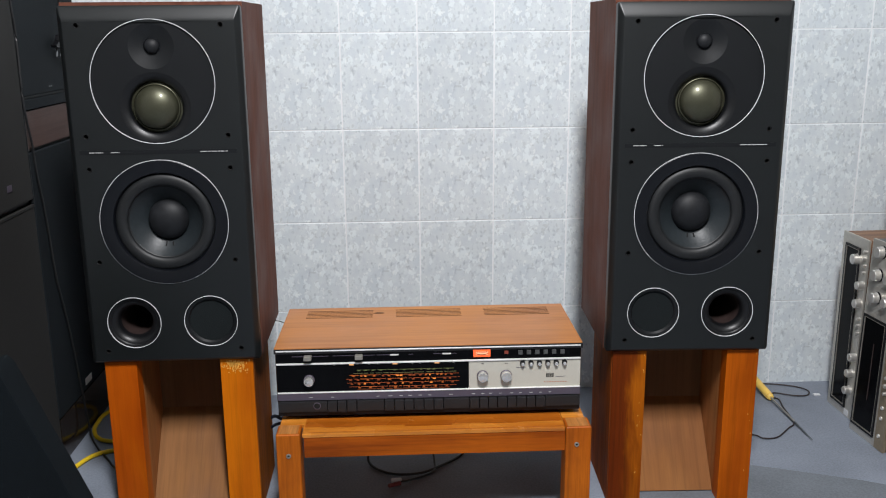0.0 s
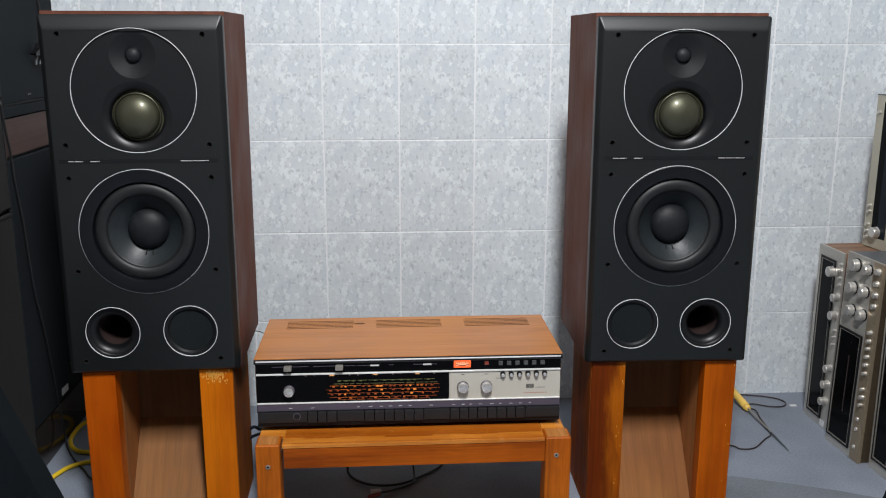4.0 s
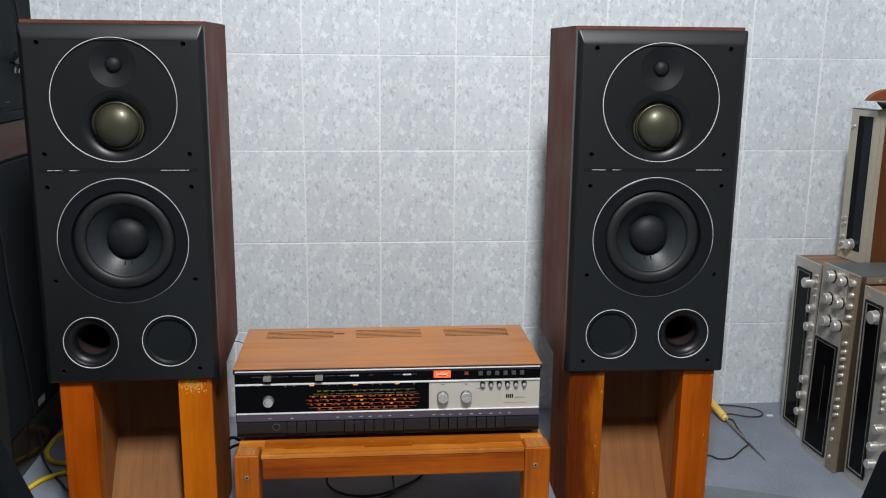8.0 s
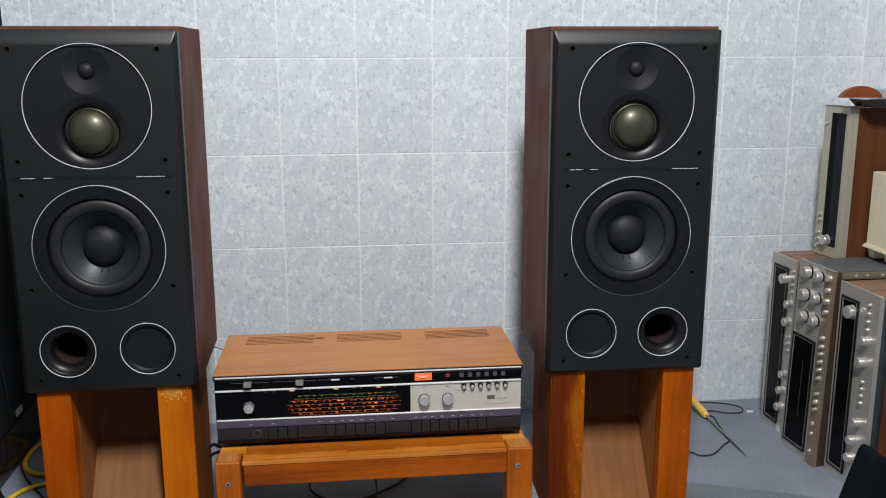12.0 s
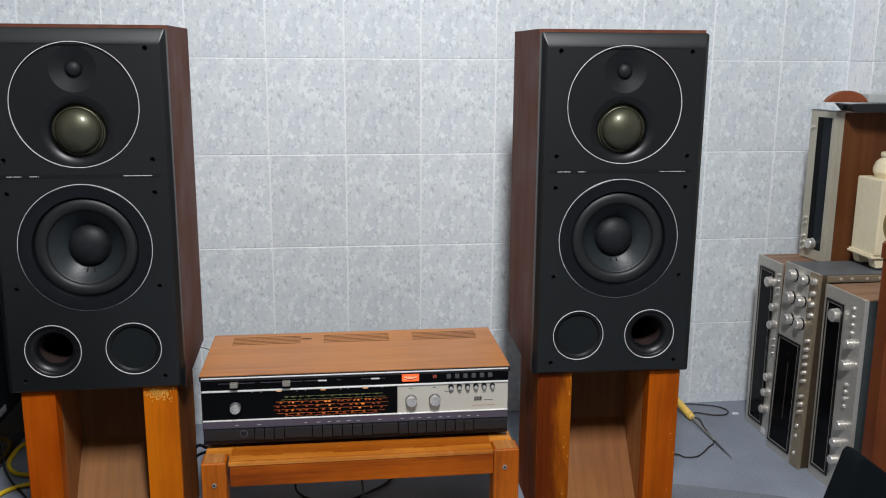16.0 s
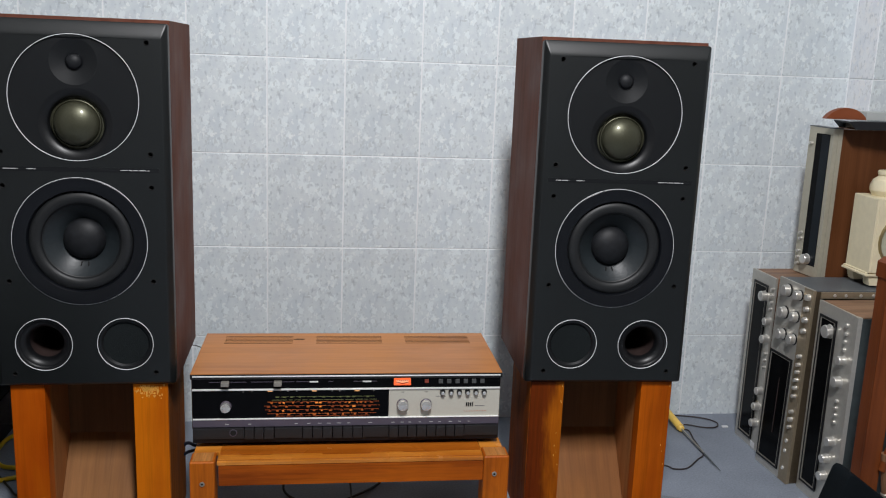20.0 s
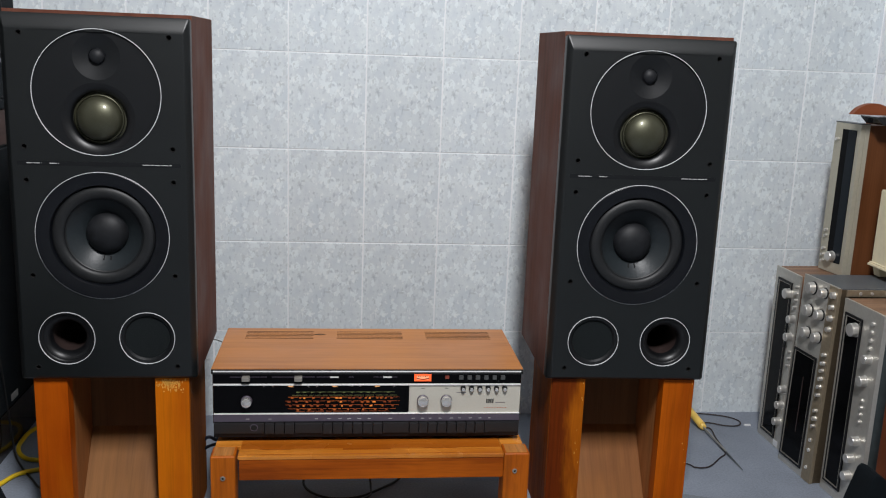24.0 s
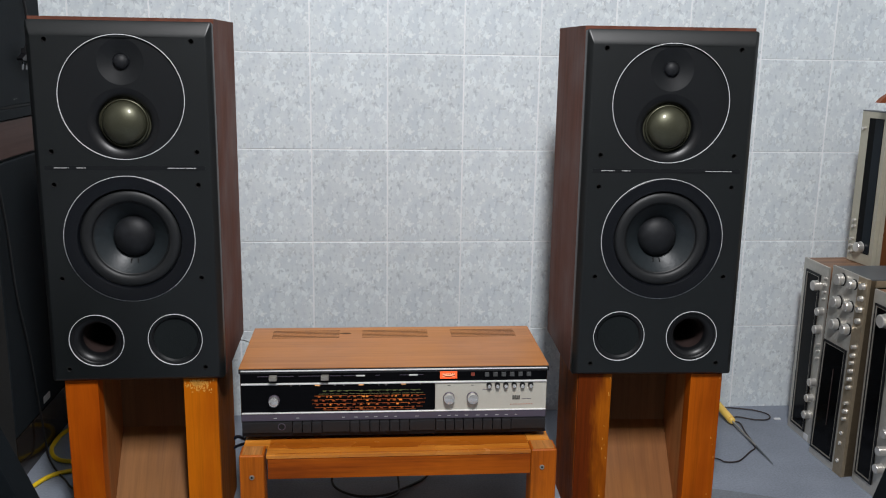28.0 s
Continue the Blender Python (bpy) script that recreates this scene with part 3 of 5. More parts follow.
# ---- speaker stands ----
def speaker_stand(m, bars, mats, chipped, board, side):
    """A hollow wooden stand: two thick front bars, deep side panels, a back panel and a sloping board between them."""
    st = thing("speaker_stand", "orange varnished wooden speaker stand with a sloping inner board", "speaker stand", m, "pair of speaker stands")
    top = SPK_Z + FOOT - 0.0005
    for (a, b), mat, chip in zip(bars, mats, chipped):
        outer = a if a < 0 else b
        skin = sorted((outer, outer - math.copysign(0.0009, outer)))
        part("side_edge", box(skin[0], skin[1], 0.0035, 0.0350, 0.0, top - 0.001), side, st)
        a, b = (a + 0.0012, b) if a < 0 else (a, b - 0.0012)
        post = part("front_bar", box(a, b, 0.0, 0.035, 0.0, top, 0.0015), mat, st, "worn orange varnished bar" if chip else "")
        if chip:
            rnd = random.Random(3)
            for k in range(chip):
                if chip > 60:
                    cx, cz = (a + b) / 2 + rnd.gauss(-0.004, 0.012), top - 0.005 - abs(rnd.gauss(0, 0.011))
                    cw, ch = rnd.uniform(0.0008, 0.0034), rnd.uniform(0.001, 0.0046)
                else:
                    cx, cz = b - 0.004 - abs(rnd.gauss(0, 0.007)), rnd.uniform(0.05, top - 0.01)
                    cw, ch = rnd.uniform(0.0006, 0.0016), rnd.uniform(0.0008, 0.0045)
                part("varnish_chip", box(cx, cx + cw, -0.0003, 0.001, cz, min(cz + ch, top - 0.001)), CHIP, post)
    a, b = bars[0][0] - 0.0003, bars[1][1] + 0.0003
    part("side_panel", box(a, a + 0.02, 0.0353, 0.205, 0.0, top, 0.0015), side, st, "dark reddish side panel")
    part("side_panel", box(b - 0.02, b, 0.0353, 0.205, 0.0, top, 0.0015), side, st, "dark reddish side panel")
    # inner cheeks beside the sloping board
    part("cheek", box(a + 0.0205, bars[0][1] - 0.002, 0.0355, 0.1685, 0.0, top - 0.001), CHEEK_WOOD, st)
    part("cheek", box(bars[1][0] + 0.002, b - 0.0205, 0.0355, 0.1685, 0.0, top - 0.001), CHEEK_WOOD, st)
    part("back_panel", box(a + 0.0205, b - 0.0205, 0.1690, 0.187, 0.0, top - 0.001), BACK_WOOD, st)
    slope = part("sloping_board", box(bars[0][1] - 0.0015, bars[1][0] + 0.0015, 0, 0.012, -0.1015, 0.1115, 0.001), board, st, "brown sloping board")
    slope.matrix_local = pose(0, 0.101, 0.0845, -37.7, 0, 0)
    return st


CHIP = material("bare_chipped_wood", (0.72, 0.36, 0.06), 0.6, amount=0.25, bump=0.1)
speaker_stand(pose(-0.310, -0.6295, 0, 0, 0, 0.4), ((-0.149, -0.084), (0.084, 0.152)), (ORANGE_RED, ORANGE_YELLOW), (0, 150), BOARD_WOOD, SIDE_WOOD)
speaker_stand(pose(0.7360, -0.6414, 0, 0, 0, -1.75), ((-0.153, -0.0815), (0.0865, 0.154)), (ORANGE_WORN, ORANGE_WOOD), (11, 5), BOARD_WOOD_DARK, ORANGE_SIDE)

# ---- low table ----
stool = thing("low_table", "low orange-brown wooden table with bolted square legs", "table", pose(0.2078, -0.733, 0))
LEG = 0.0485
END_GRAIN = wood("pale_end_grain", (0.34, 0.125, 0.026), (0.58, 0.25, 0.070), "y", 0.4, 0.1, 1.5, 0.3)
BOLT = material("dull_steel_bolt", (0.38, 0.36, 0.32), 0.45, metal=0.6, amount=0.2, bump=0.02)
for x, wide, bolt_x, bolt_z in ((-0.3137, LEG, 0.024, 0.1785), (0.2640, 0.0525, 0.0225, 0.1865)):
    for y in (0.0, 0.455):
        leg = part("leg", box(x, x + wide, y, y + LEG, 0.0, 0.2242, 0.005, 3), STOOL_Z, stool)
        part("end_grain", box(x + 0.005, x + wide - 0.005, y + 0.005, y + LEG - 0.005, 0.2239, 0.2246), END_GRAIN, leg, "worn pale end grain")
        if y == 0.0:
            bolt = part("bolt", lathe([(0.0022, -0.0005), (0.0026, -0.0022), (0.0046, -0.0018), (0.0052, 0.001)], x + bolt_x, 0, bolt_z, 20), BOLT, leg, "small steel bolt head")
            part("bolt_socket", lathe([(0.0024, -0.0008), (0, -0.0008)], x + bolt_x, 0, bolt_z, 6), HOLE, bolt)
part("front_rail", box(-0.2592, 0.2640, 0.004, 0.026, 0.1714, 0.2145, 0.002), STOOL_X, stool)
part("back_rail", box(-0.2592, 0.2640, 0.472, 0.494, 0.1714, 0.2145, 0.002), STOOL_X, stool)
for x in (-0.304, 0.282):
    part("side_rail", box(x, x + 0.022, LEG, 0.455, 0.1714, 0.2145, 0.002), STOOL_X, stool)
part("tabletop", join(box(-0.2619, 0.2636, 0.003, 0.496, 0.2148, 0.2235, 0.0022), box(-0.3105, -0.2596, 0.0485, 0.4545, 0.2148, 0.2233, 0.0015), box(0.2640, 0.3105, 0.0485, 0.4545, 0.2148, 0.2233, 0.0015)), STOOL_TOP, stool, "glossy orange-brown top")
rnd = random.Random(11)
INLAY = wood("darker_worn_finish", (0.30, 0.072, 0.005), (0.46, 0.128, 0.011), "x", 0.28, 0.3, 0.9, 0.15)
x = -0.259
while x < 0.259:
    e = min(x + rnd.uniform(0.012, 0.07), 0.262)
    part("worn_patch", box(x, e, rnd.choice((0.027, 0.030, 0.034)), 0.30, 0.2233, 0.2238), INLAY, stool)
    x = e
part("edge_line", box(-0.261, 0.262, 0.0085, 0.0098, 0.2233, 0.2237), STOOL_X, stool)

# ---- receiver ----
RW, RD, RH = 0.609, 0.2445, 0.1376
rec = thing("stereo_receiver", "teak-cased vintage stereo receiver with amber-lit dial on a low table", "receiver", pose(0.2020, -0.6617, 0.2366, 0, 0, -0.2) @ Matrix.Diagonal((1.0294, 1.0950, 1.0225, 1.0)))
AMBER = glow("amber_dial_light", (1.0, 0.31, 0.045), 0.75)
AMBER_MID = glow("soft_amber_dial_light", (1.0, 0.22, 0.024), 0.17)
AMBER_DIM = glow("dim_amber_dial_light", (0.8, 0.15, 0.018), 0.058)
GREEN_DIM = glow("dim_green_dial_light", (0.35, 0.38, 0.14), 0.045)
STRIP_GLOW = glow("warm_indicator_light", (1.0, 0.50, 0.20), 0.75)
METER = glow("orange_meter_light", (1.0, 0.13, 0.03), 1.05)
RED = material("red_lamp_cap", (0.25, 0.05, 0.03), 0.35, amount=0.1, bump=0)


def rx(f):
    return (f - 0.5) * (RW - 0.008)


def rz(f):
    return RH * (1 - f)


case = part("case", box(-RW / 2, RW / 2, 0.002, RD, RH - 0.012, RH, 0.0015), TEAK_X, rec, "golden-brown teak top with three slotted vents")
for x in (-RW / 2 + 0.001, RW / 2 - 0.013):
    part("side_panel", box(x, x + 0.012, 0.010, RD, 0.02, RH - 0.0125, 0.001), TEAK_DARK, rec, "dark side panel")
part("back_panel", box(-RW / 2 + 0.012, RW / 2 - 0.012, RD - 0.02, RD - 0.004, 0.02, RH - 0.012), BLACK_PLASTIC, rec)
part("bottom", box(-RW / 2 + 0.004, RW / 2 - 0.004, 0.016, RD - 0.004, 0.008, 0.021), BLACK_PLASTIC, rec)
part("front_lip", box(-RW / 2, RW / 2, 0.0, 0.006, RH - 0.0112, RH - 0.0015, 0.001), KEY_PLASTIC, rec)
for x in (-0.26, 0.26):
    for y in (0.03, 0.215):
        part("foot", lathe([(0.0, -0.0122), (0.013, -0.0122), (0.014, -0.0105), (0.012, 0.009), (0, 0.009)], x, y, 0, 20, "z"), BLACK_PLASTIC, rec)
# vents in the top: dark slots between slats
VENT = material("dark_vent_slot", (0.085, 0.035, 0.012), 0.8, amount=0.2, bump=0)
for a, b in ((-0.260, -0.117), (-0.067, 0.075), (0.126, 0.267)):
    for k in range(6):
        y = 0.176 + 0.0088 * k
        part("vent_slot", box(a, b, y, y + 0.0021, RH - 0.0005, RH + 0.0004), VENT, case)
part("wood_knot", moved(lathe([(0.0, 0.0004), (0.005, 0.0004), (0.0055, -0.0003)], 0, 0, 0, 20, "z"), Matrix.Translation((-0.104, 0.203, RH)) @ Matrix.Diagonal((2.4, 0.8, 1, 1))), VENT, case, "dark knot in the veneer")
# fascia, from the top down
fascia = part("fascia", box(-RW / 2 + 0.004, RW / 2 - 0.004, 0.004, 0.016, 0.010, RH - 0.011), BLACK_PLASTIC, rec, "black fascia")
for f0, f1, y in ((0.028, 0.048, -0.0015), (0.222, 0.244, -0.003), (0.664, 0.682, -0.003)):
    part("trim_strip", box(rx(0), rx(1), y, 0.005, rz(f1), rz(f0), 0.0011, 3), TRIM, rec, "thin polished aluminium strip")
part("dial_glass", box(rx(0), rx(0.628), 0.0005, 0.0045, rz(0.664), rz(0.244)), DARK_GLASS, rec, "black dial window")
part("control_panel", box(rx(0.630), rx(1), -0.0005, 0.0045, rz(0.664), rz(0.244), 0.0006), SILVER_PANEL, rec, "champagne silver control panel")
part("legend_strip", box(rx(0), rx(1), -0.002, 0.0045, rz(0.79), rz(0.684), 0.0006), GREY_STRIP, rec, "violet-grey strip with tiny lettering")
part("upper_window", box(rx(0), rx(1), 0.001, 0.0045, rz(0.222), rz(0.048)), DARK_GLASS, rec, "black upper window")
# sliders in the upper window
for a, b in ((0.052, 0.170), (0.185, 0.322), (0.328, 0.40), (0.432, 0.447), (0.512, 0.59)):
    part("slider_slot", box(rx(a), rx(b), 0.0004, 0.0015, rz(0.126), rz(0.119)), GREY_STRIP, rec)
for f in (0.104, 0.270):
    part("slider_knob", box(rx(f) - 0.0075, rx(f) + 0.0075, -0.012, 0.0012, rz(0.160), rz(0.100), 0.0015), BOLT, rec, "square aluminium slider")
for f in (0.385, 0.557):
    part("slider_knob", box(rx(f) - 0.0085, rx(f) + 0.0085, -0.003, 0.0012, rz(0.128), rz(0.113), 0.0008), TRIM, rec)
# lit meter, lamp, preset keys
meter = part("meter", box(rx(0.645), rx(0.701), -0.0006, 0.0014, rz(0.184), rz(0.076)), METER, rec, "glowing orange tuning meter")
DARK_RED = material("dark_red_mark", (0.16, 0.02, 0.01), 0.5, amount=0.1, bump=0)
PALE_GLOW = glow("pale_meter_light", (1.0, 0.40, 0.22), 1.1)
part("meter_window", box(rx(0.653), rx(0.693), -0.0010, 0.0, rz(0.154), rz(0.104)), PALE_GLOW, meter, "pale lit scale")
part("meter_scale", join(*[box(rx(0.656 + 0.0062 * k), rx(0.6592 + 0.0062 * k), -0.0014, 0.0, rz(0.123 - 0.003 * abs(k - 2.5) ** 1.2), rz(0.108 - 0.003 * abs(k - 2.5) ** 1.2)) for k in range(6)]), DARK_RED, meter)
part("meter_arc", join(*[box(rx(0.653 + 0.0037 * k), rx(0.6568 + 0.0037 * k), -0.0014, 0.0, rz(0.160 - 0.0019 * abs(k - 5) ** 1.4), rz(0.147 - 0.0019 * abs(k - 5) ** 1.4)) for k in range(11)]), DARK_RED, meter)
part("stereo_lamp", box(rx(0.747), rx(0.760), -0.0008, 0.0014, rz(0.150), rz(0.102), 0.0004), RED, rec, "small red lamp")
PRESET = material("smoky_preset_key", (0.075, 0.078, 0.078), 0.35, amount=0.2, bump=0)
for k in range(6):
    f = 0.800 + 0.0278 * k
    part("preset_key", box(rx(f) - 0.0042, rx(f) + 0.0042, -0.0025, 0.0014, rz(0.158), rz(0.098), 0.0006), PRESET, rec)


def knob(name, x, z, r, depth, mat, parent, y=0.0, label=""):
    """A fluted knob with a slightly domed bright cap and a dark skirt."""
    k = part(name, lathe([(r, -depth * 0.35), (r * 0.97, -depth + 0.002), (r * 0.90, -depth), (r * 0.80, -depth - 0.0002), (r * 0.76, -depth + 0.0005), (r * 0.72, -depth - 0.0003), (r * 0.4, -depth - 0.0012), (0, -depth - 0.0015)], x, y, z, 40), mat, parent, label)
    part("knob_skirt", lathe([(r * 1.06, 0.0), (r * 1.06, -depth * 0.3), (r * 0.98, -depth * 0.36), (r * 0.9, -depth * 0.36)], x, y, z, 40), GREY_STRIP, k)
    flutes = join(*[moved(box(-0.0004, 0.0004, -depth + 0.0025, -depth * 0.38, r * 0.94, r * 1.01), Matrix.Translation((x, y, z)) @ Matrix.Rotation(2 * math.pi * i / 26, 4, "Y")) for i in range(26)])
    part("fluting", flutes, GREY_STRIP, k)
    return k


knob("tuning_knob", rx(0.105), rz(0.478), 0.0102, 0.013, KNOB_BRIGHT, rec, 0.0005, "ribbed aluminium knob")
for f in (0.675, 0.753):
    knob("control_knob", rx(f), rz(0.474), 0.0108, 0.012, KNOB_BRIGHT, rec, -0.0005, "ribbed aluminium control knob")
    part("knob_mark", box(rx(f) - 0.003, rx(f) + 0.003, -0.0010, 0.0, rz(0.293), rz(0.286)), KEY_PLASTIC, rec)
for k in range(6):
    f = 0.8075 + 0.0278 * k
    p = part("push_knob", lathe([(0.0053, 0.0), (0.0053, -0.0030), (0.0048, -0.0042), (0, -0.0042)], rx(f), -0.0005, rz(0.290), 28), BLACK_PLASTIC, rec, "small black push knob")
    part("cap", lathe([(0.0038, -0.0040), (0.0036, -0.0066), (0.0030, -0.0073), (0, -0.0076)], rx(f), -0.0005, rz(0.300), 24), KNOB_BRIGHT, p, "bright metal cap")
for a, b, z, mat in ((0.786, 0.818, 0.355, GREY_STRIP), (0.918, 0.950, 0.508, GREY_STRIP)):
    part("print_bar", box(rx(a), rx(b), -0.0009, 0.0, rz(z + 0.006), rz(z)), mat, rec)
for k in range(4):
    part("badge_bar", box(rx(0.887 + 0.0066 * k), rx(0.8914 + 0.0066 * k), -0.0010, 0.0, rz(0.520), rz(0.458)), BLACK_PLASTIC, rec, "bold black badge mark")
ORANGE_PRINT = material("orange_print", (0.45, 0.14, 0.07), 0.6, amount=0.1, bump=0)
for k in range(9):
    part("print_bar", box(rx(0.880 + 0.0088 * k), rx(0.8845 + 0.0088 * k), -0.0009, 0.0, rz(0.598), rz(0.588)), ORANGE_PRINT, rec)
# glowing scale: rows of blocks and thin lines behind the glass, brightest near three lamps
rnd = random.Random(21)
LAMPS = (0.292, 0.405, 0.515)


def lamp_distance(f):
    return min(abs(f - c) for c in LAMPS)


for row, (zf, f0, f1) in enumerate(((0.347, 0.262, 0.585), (0.396, 0.250, 0.590), (0.425, 0.236, 0.597), (0.484, 0.226, 0.600), (0.543, 0.228, 0.597), (0.603, 0.236, 0.590), (0.640, 0.262, 0.566))):
    f = f0
    while f < f1 - 0.004:
        l = rnd.uniform(0.010, 0.034)
        near = lamp_distance(f + l / 2)
        mat = GREEN_DIM if row < 2 else AMBER_MID if near < rnd.uniform(0.015, 0.045) and row < 6 else AMBER_DIM
        part("scale_line", box(rx(f), rx(min(f + l, f1)), 0.0001, 0.0006, rz(zf) - 0.0005, rz(zf) + 0.0004), mat, rec)
        f += l + rnd.uniform(0.001, 0.006)
for row, (zf, f0, f1, step) in enumerate(((0.352, 0.268, 0.565, 0.032), (0.440, 0.250, 0.585, 0.021), (0.500, 0.240, 0.590, 0.027), (0.560, 0.244, 0.580, 0.025), (0.618, 0.268, 0.560, 0.032))):
    f = f0
    while f < f1:
        hw = rnd.uniform(0.0026, 0.0052)
        near = lamp_distance(f)
        mat = GREEN_DIM if row == 0 else AMBER if near < rnd.uniform(0.0, 0.030) and row < 4 else AMBER_MID if near < rnd.uniform(0.015, 0.06) else AMBER_DIM
        part("scale_mark", box(rx(f - hw), rx(f + hw), -0.0002, 0.0005, rz(zf) - 0.0012, rz(zf) + 0.0012), mat, rec)
        f += step * rnd.uniform(0.55, 1.5)
for f in (0.245, 0.387, 0.525):
    part("indicator", box(rx(f - 0.008), rx(f + 0.008), -0.0008, 0.0008, rz(0.268), rz(0.254)), STRIP_GLOW, rec, "small glowing indicator")
for f in (0.160, 0.188, 0.302, 0.330, 0.444, 0.469, 0.58):
    part("strip_mark", box(rx(f) - 0.0010, rx(f) + 0.0010, -0.0008, 0.0008, rz(0.268), rz(0.250)), PRINT, rec)
# key row
key_edges = [0.163, 0.195, 0.226, 0.259, 0.350, 0.382, 0.415, 0.447, 0.480, 0.513, 0.545, 0.632, 0.664, 0.694, 0.724, 0.757, 0.788, 0.821, 0.851, 0.883]
for a, b in zip(key_edges, key_edges[1:]):
    if b - a > 0.05:
        continue
    part("key", box(rx(a) + 0.0006, rx(b) - 0.0006, -0.010, 0.0045, rz(0.955), rz(0.80), 0.0014), KEY_PLASTIC, rec)
for a, b in ((0.0, 0.163), (0.259, 0.350), (0.545, 0.632), (0.883, 1.0)):
    part("key_blank", box(rx(a) + 0.0006, rx(b) - 0.0006, -0.007, 0.0045, rz(0.955), rz(0.80), 0.001), KEY_PLASTIC, rec)
part("lower_edge", box(rx(0), rx(1), -0.004, 0.010, rz(1.02), rz(0.96), 0.001), BLACK_PLASTIC, rec)
part("base", box(-RW / 2 + 0.012, RW / 2 - 0.012, 0.012, RD - 0.01, -0.008, 0.009, 0.002), BLACK_PLASTIC, rec, "recessed black base")
for f in (0.1085, 0.178, 0.33, 0.37, 0.405, 0.436, 0.468, 0.50, 0.57, 0.645, 0.675, 0.70, 0.735, 0.772, 0.80, 0.835, 0.868, 0.90):
    part("print_bar", box(rx(f) - rnd.uniform(0.002, 0.0045), rx(f) + rnd.uniform(0.002, 0.0045), -0.0026, -0.001, rz(0.752), rz(0.744)), PRINT, rec)
jack = part("headphone_socket", lathe([(0.0074, -0.006), (0.0074, -0.0080), (0.0062, -0.0084), (0.0058, -0.007)], rx(0.1285), 0, rz(0.862), 32), GREY_STRIP, rec, "dull metal headphone socket")
part("socket_hole", lathe([(0.0064, -0.0076), (0, -0.0076)], rx(0.1285), 0, rz(0.862), 24), HOLE, jack)

# ---- upright audio gear by the pillar, fronts towards the room ----
GEAR_SILVER = material("aged_aluminium_face", (0.55, 0.53, 0.48), 0.38, metal=0.6, scale=140, amount=0.10, bump=0.04, big=9)
CHAMPAGNE = material("champagne_painted_metal", (0.45, 0.425, 0.34), 0.42, metal=0.25, scale=120, amount=0.08, bump=0.03, big=8)
BEIGE_METAL = material("aged_champagne_metal", (0.36, 0.295, 0.205), 0.40, metal=0.6, scale=120, amount=0.16, bump=0.05, big=8)
BRONZE = material("dark_bronze_metal", (0.15, 0.115, 0.075), 0.45, metal=0.7, scale=120, amount=0.2, bump=0.05, big=8)
GREY_METAL = material("grey_painted_metal", (0.11, 0.12, 0.13), 0.45, metal=0.2, scale=150, amount=0.15, bump=0.05, big=8)
WALNUT = wood("walnut_case", (0.090, 0.031, 0.010), (0.138, 0.050, 0.018), "z", 0.5, 0.0, streak=0.08, spec=0.15)
WALNUT_TOP = wood("scuffed_walnut_case", (0.17, 0.09, 0.05), (0.30, 0.17, 0.10), "x", 0.5, 0.05)
GREEN_METAL = material("dark_green_grey_metal", (0.045, 0.058, 0.060), 0.5, metal=0.2, scale=60, amount=0.35, bump=0.06, big=5)


def x_knob(name, x, y, z, r, depth, mat, parent, label=""):
    """A knob that sticks out towards -x from a face at x."""
    return part(name, lathe([(r * 0.92, 0.0), (r * 0.92, -0.002), (r * 0.84, -0.003), (r * 0.84, -depth * 0.8 + 0.0015), (r * 0.77, -depth * 0.8), (0, -depth * 0.8 - 0.0008)], x, y, z, 28, "x"), mat, parent, label)


def seat(old, place, yaw, lean, sy, sz, dy=0.0, dz=0.0):
    """Sets a unit drawn round the corner old down at place, turned and leaning, with its own width and height."""
    return Matrix.Translation(place) @ pose(0, 0, 0, 0, lean, yaw) @ Matrix.Translation((0, dy, dz)) @ Matrix.Diagonal((1, sy, sz, 1)) @ Matrix.Translation([-v for v in old])


def upright_gear(name, label, category, m, x, y0, y1, z0, h, depth, m_side, m_top, m_face):
    g = thing(name, label, category, m)
    part("case", box(x + 0.006, x + depth, y0 + 0.003, y1 - 0.003, z0, h - 0.004, 0.002), m_side, g)
    part("top_panel", box(x + 0.008, x + depth, y0 + 0.004, y1 - 0.004, h - 0.0042, h - 0.001, 0.001), m_top, g)
    part("faceplate", box(x, x + 0.006, y0, y1, z0, h, 0.0015), m_face, g, "brushed aluminium front")
    return g


def window_frame(x0, x1, y0, y1, z0, z1, rim):
    return join(box(x0, x1, y0, y0 + rim, z0, z1), box(x0, x1, y1 - rim, y1, z0, z1), box(x0, x1, y0 + rim, y1 - rim, z0, z0 + rim), box(x0, x1, y0 + rim, y1 - rim, z1 - rim, z1))


def dial(g, x, y0, y1, z0, z1, rim=0.006):
    """A dial window: black outer frame, thin silver line inside it, dark glass."""
    fr = part("dial_frame", window_frame(x - 0.003, x, y0, y1, z0, z1, rim), BLACK_PLASTIC, g, "black dial frame")
    part("silver_line", window_frame(x - 0.0034, x - 0.0005, y0 + rim, y1 - rim, z0 + rim, z1 - rim, 0.0011), BOLT, fr, "thin silver line")
    part("dial_glass", box(x - 0.0012, x, y0 + rim + 0.002, y1 - rim - 0.002, z0 + rim + 0.002, z1 - rim - 0.002), DARK_GLASS, fr)
    return fr


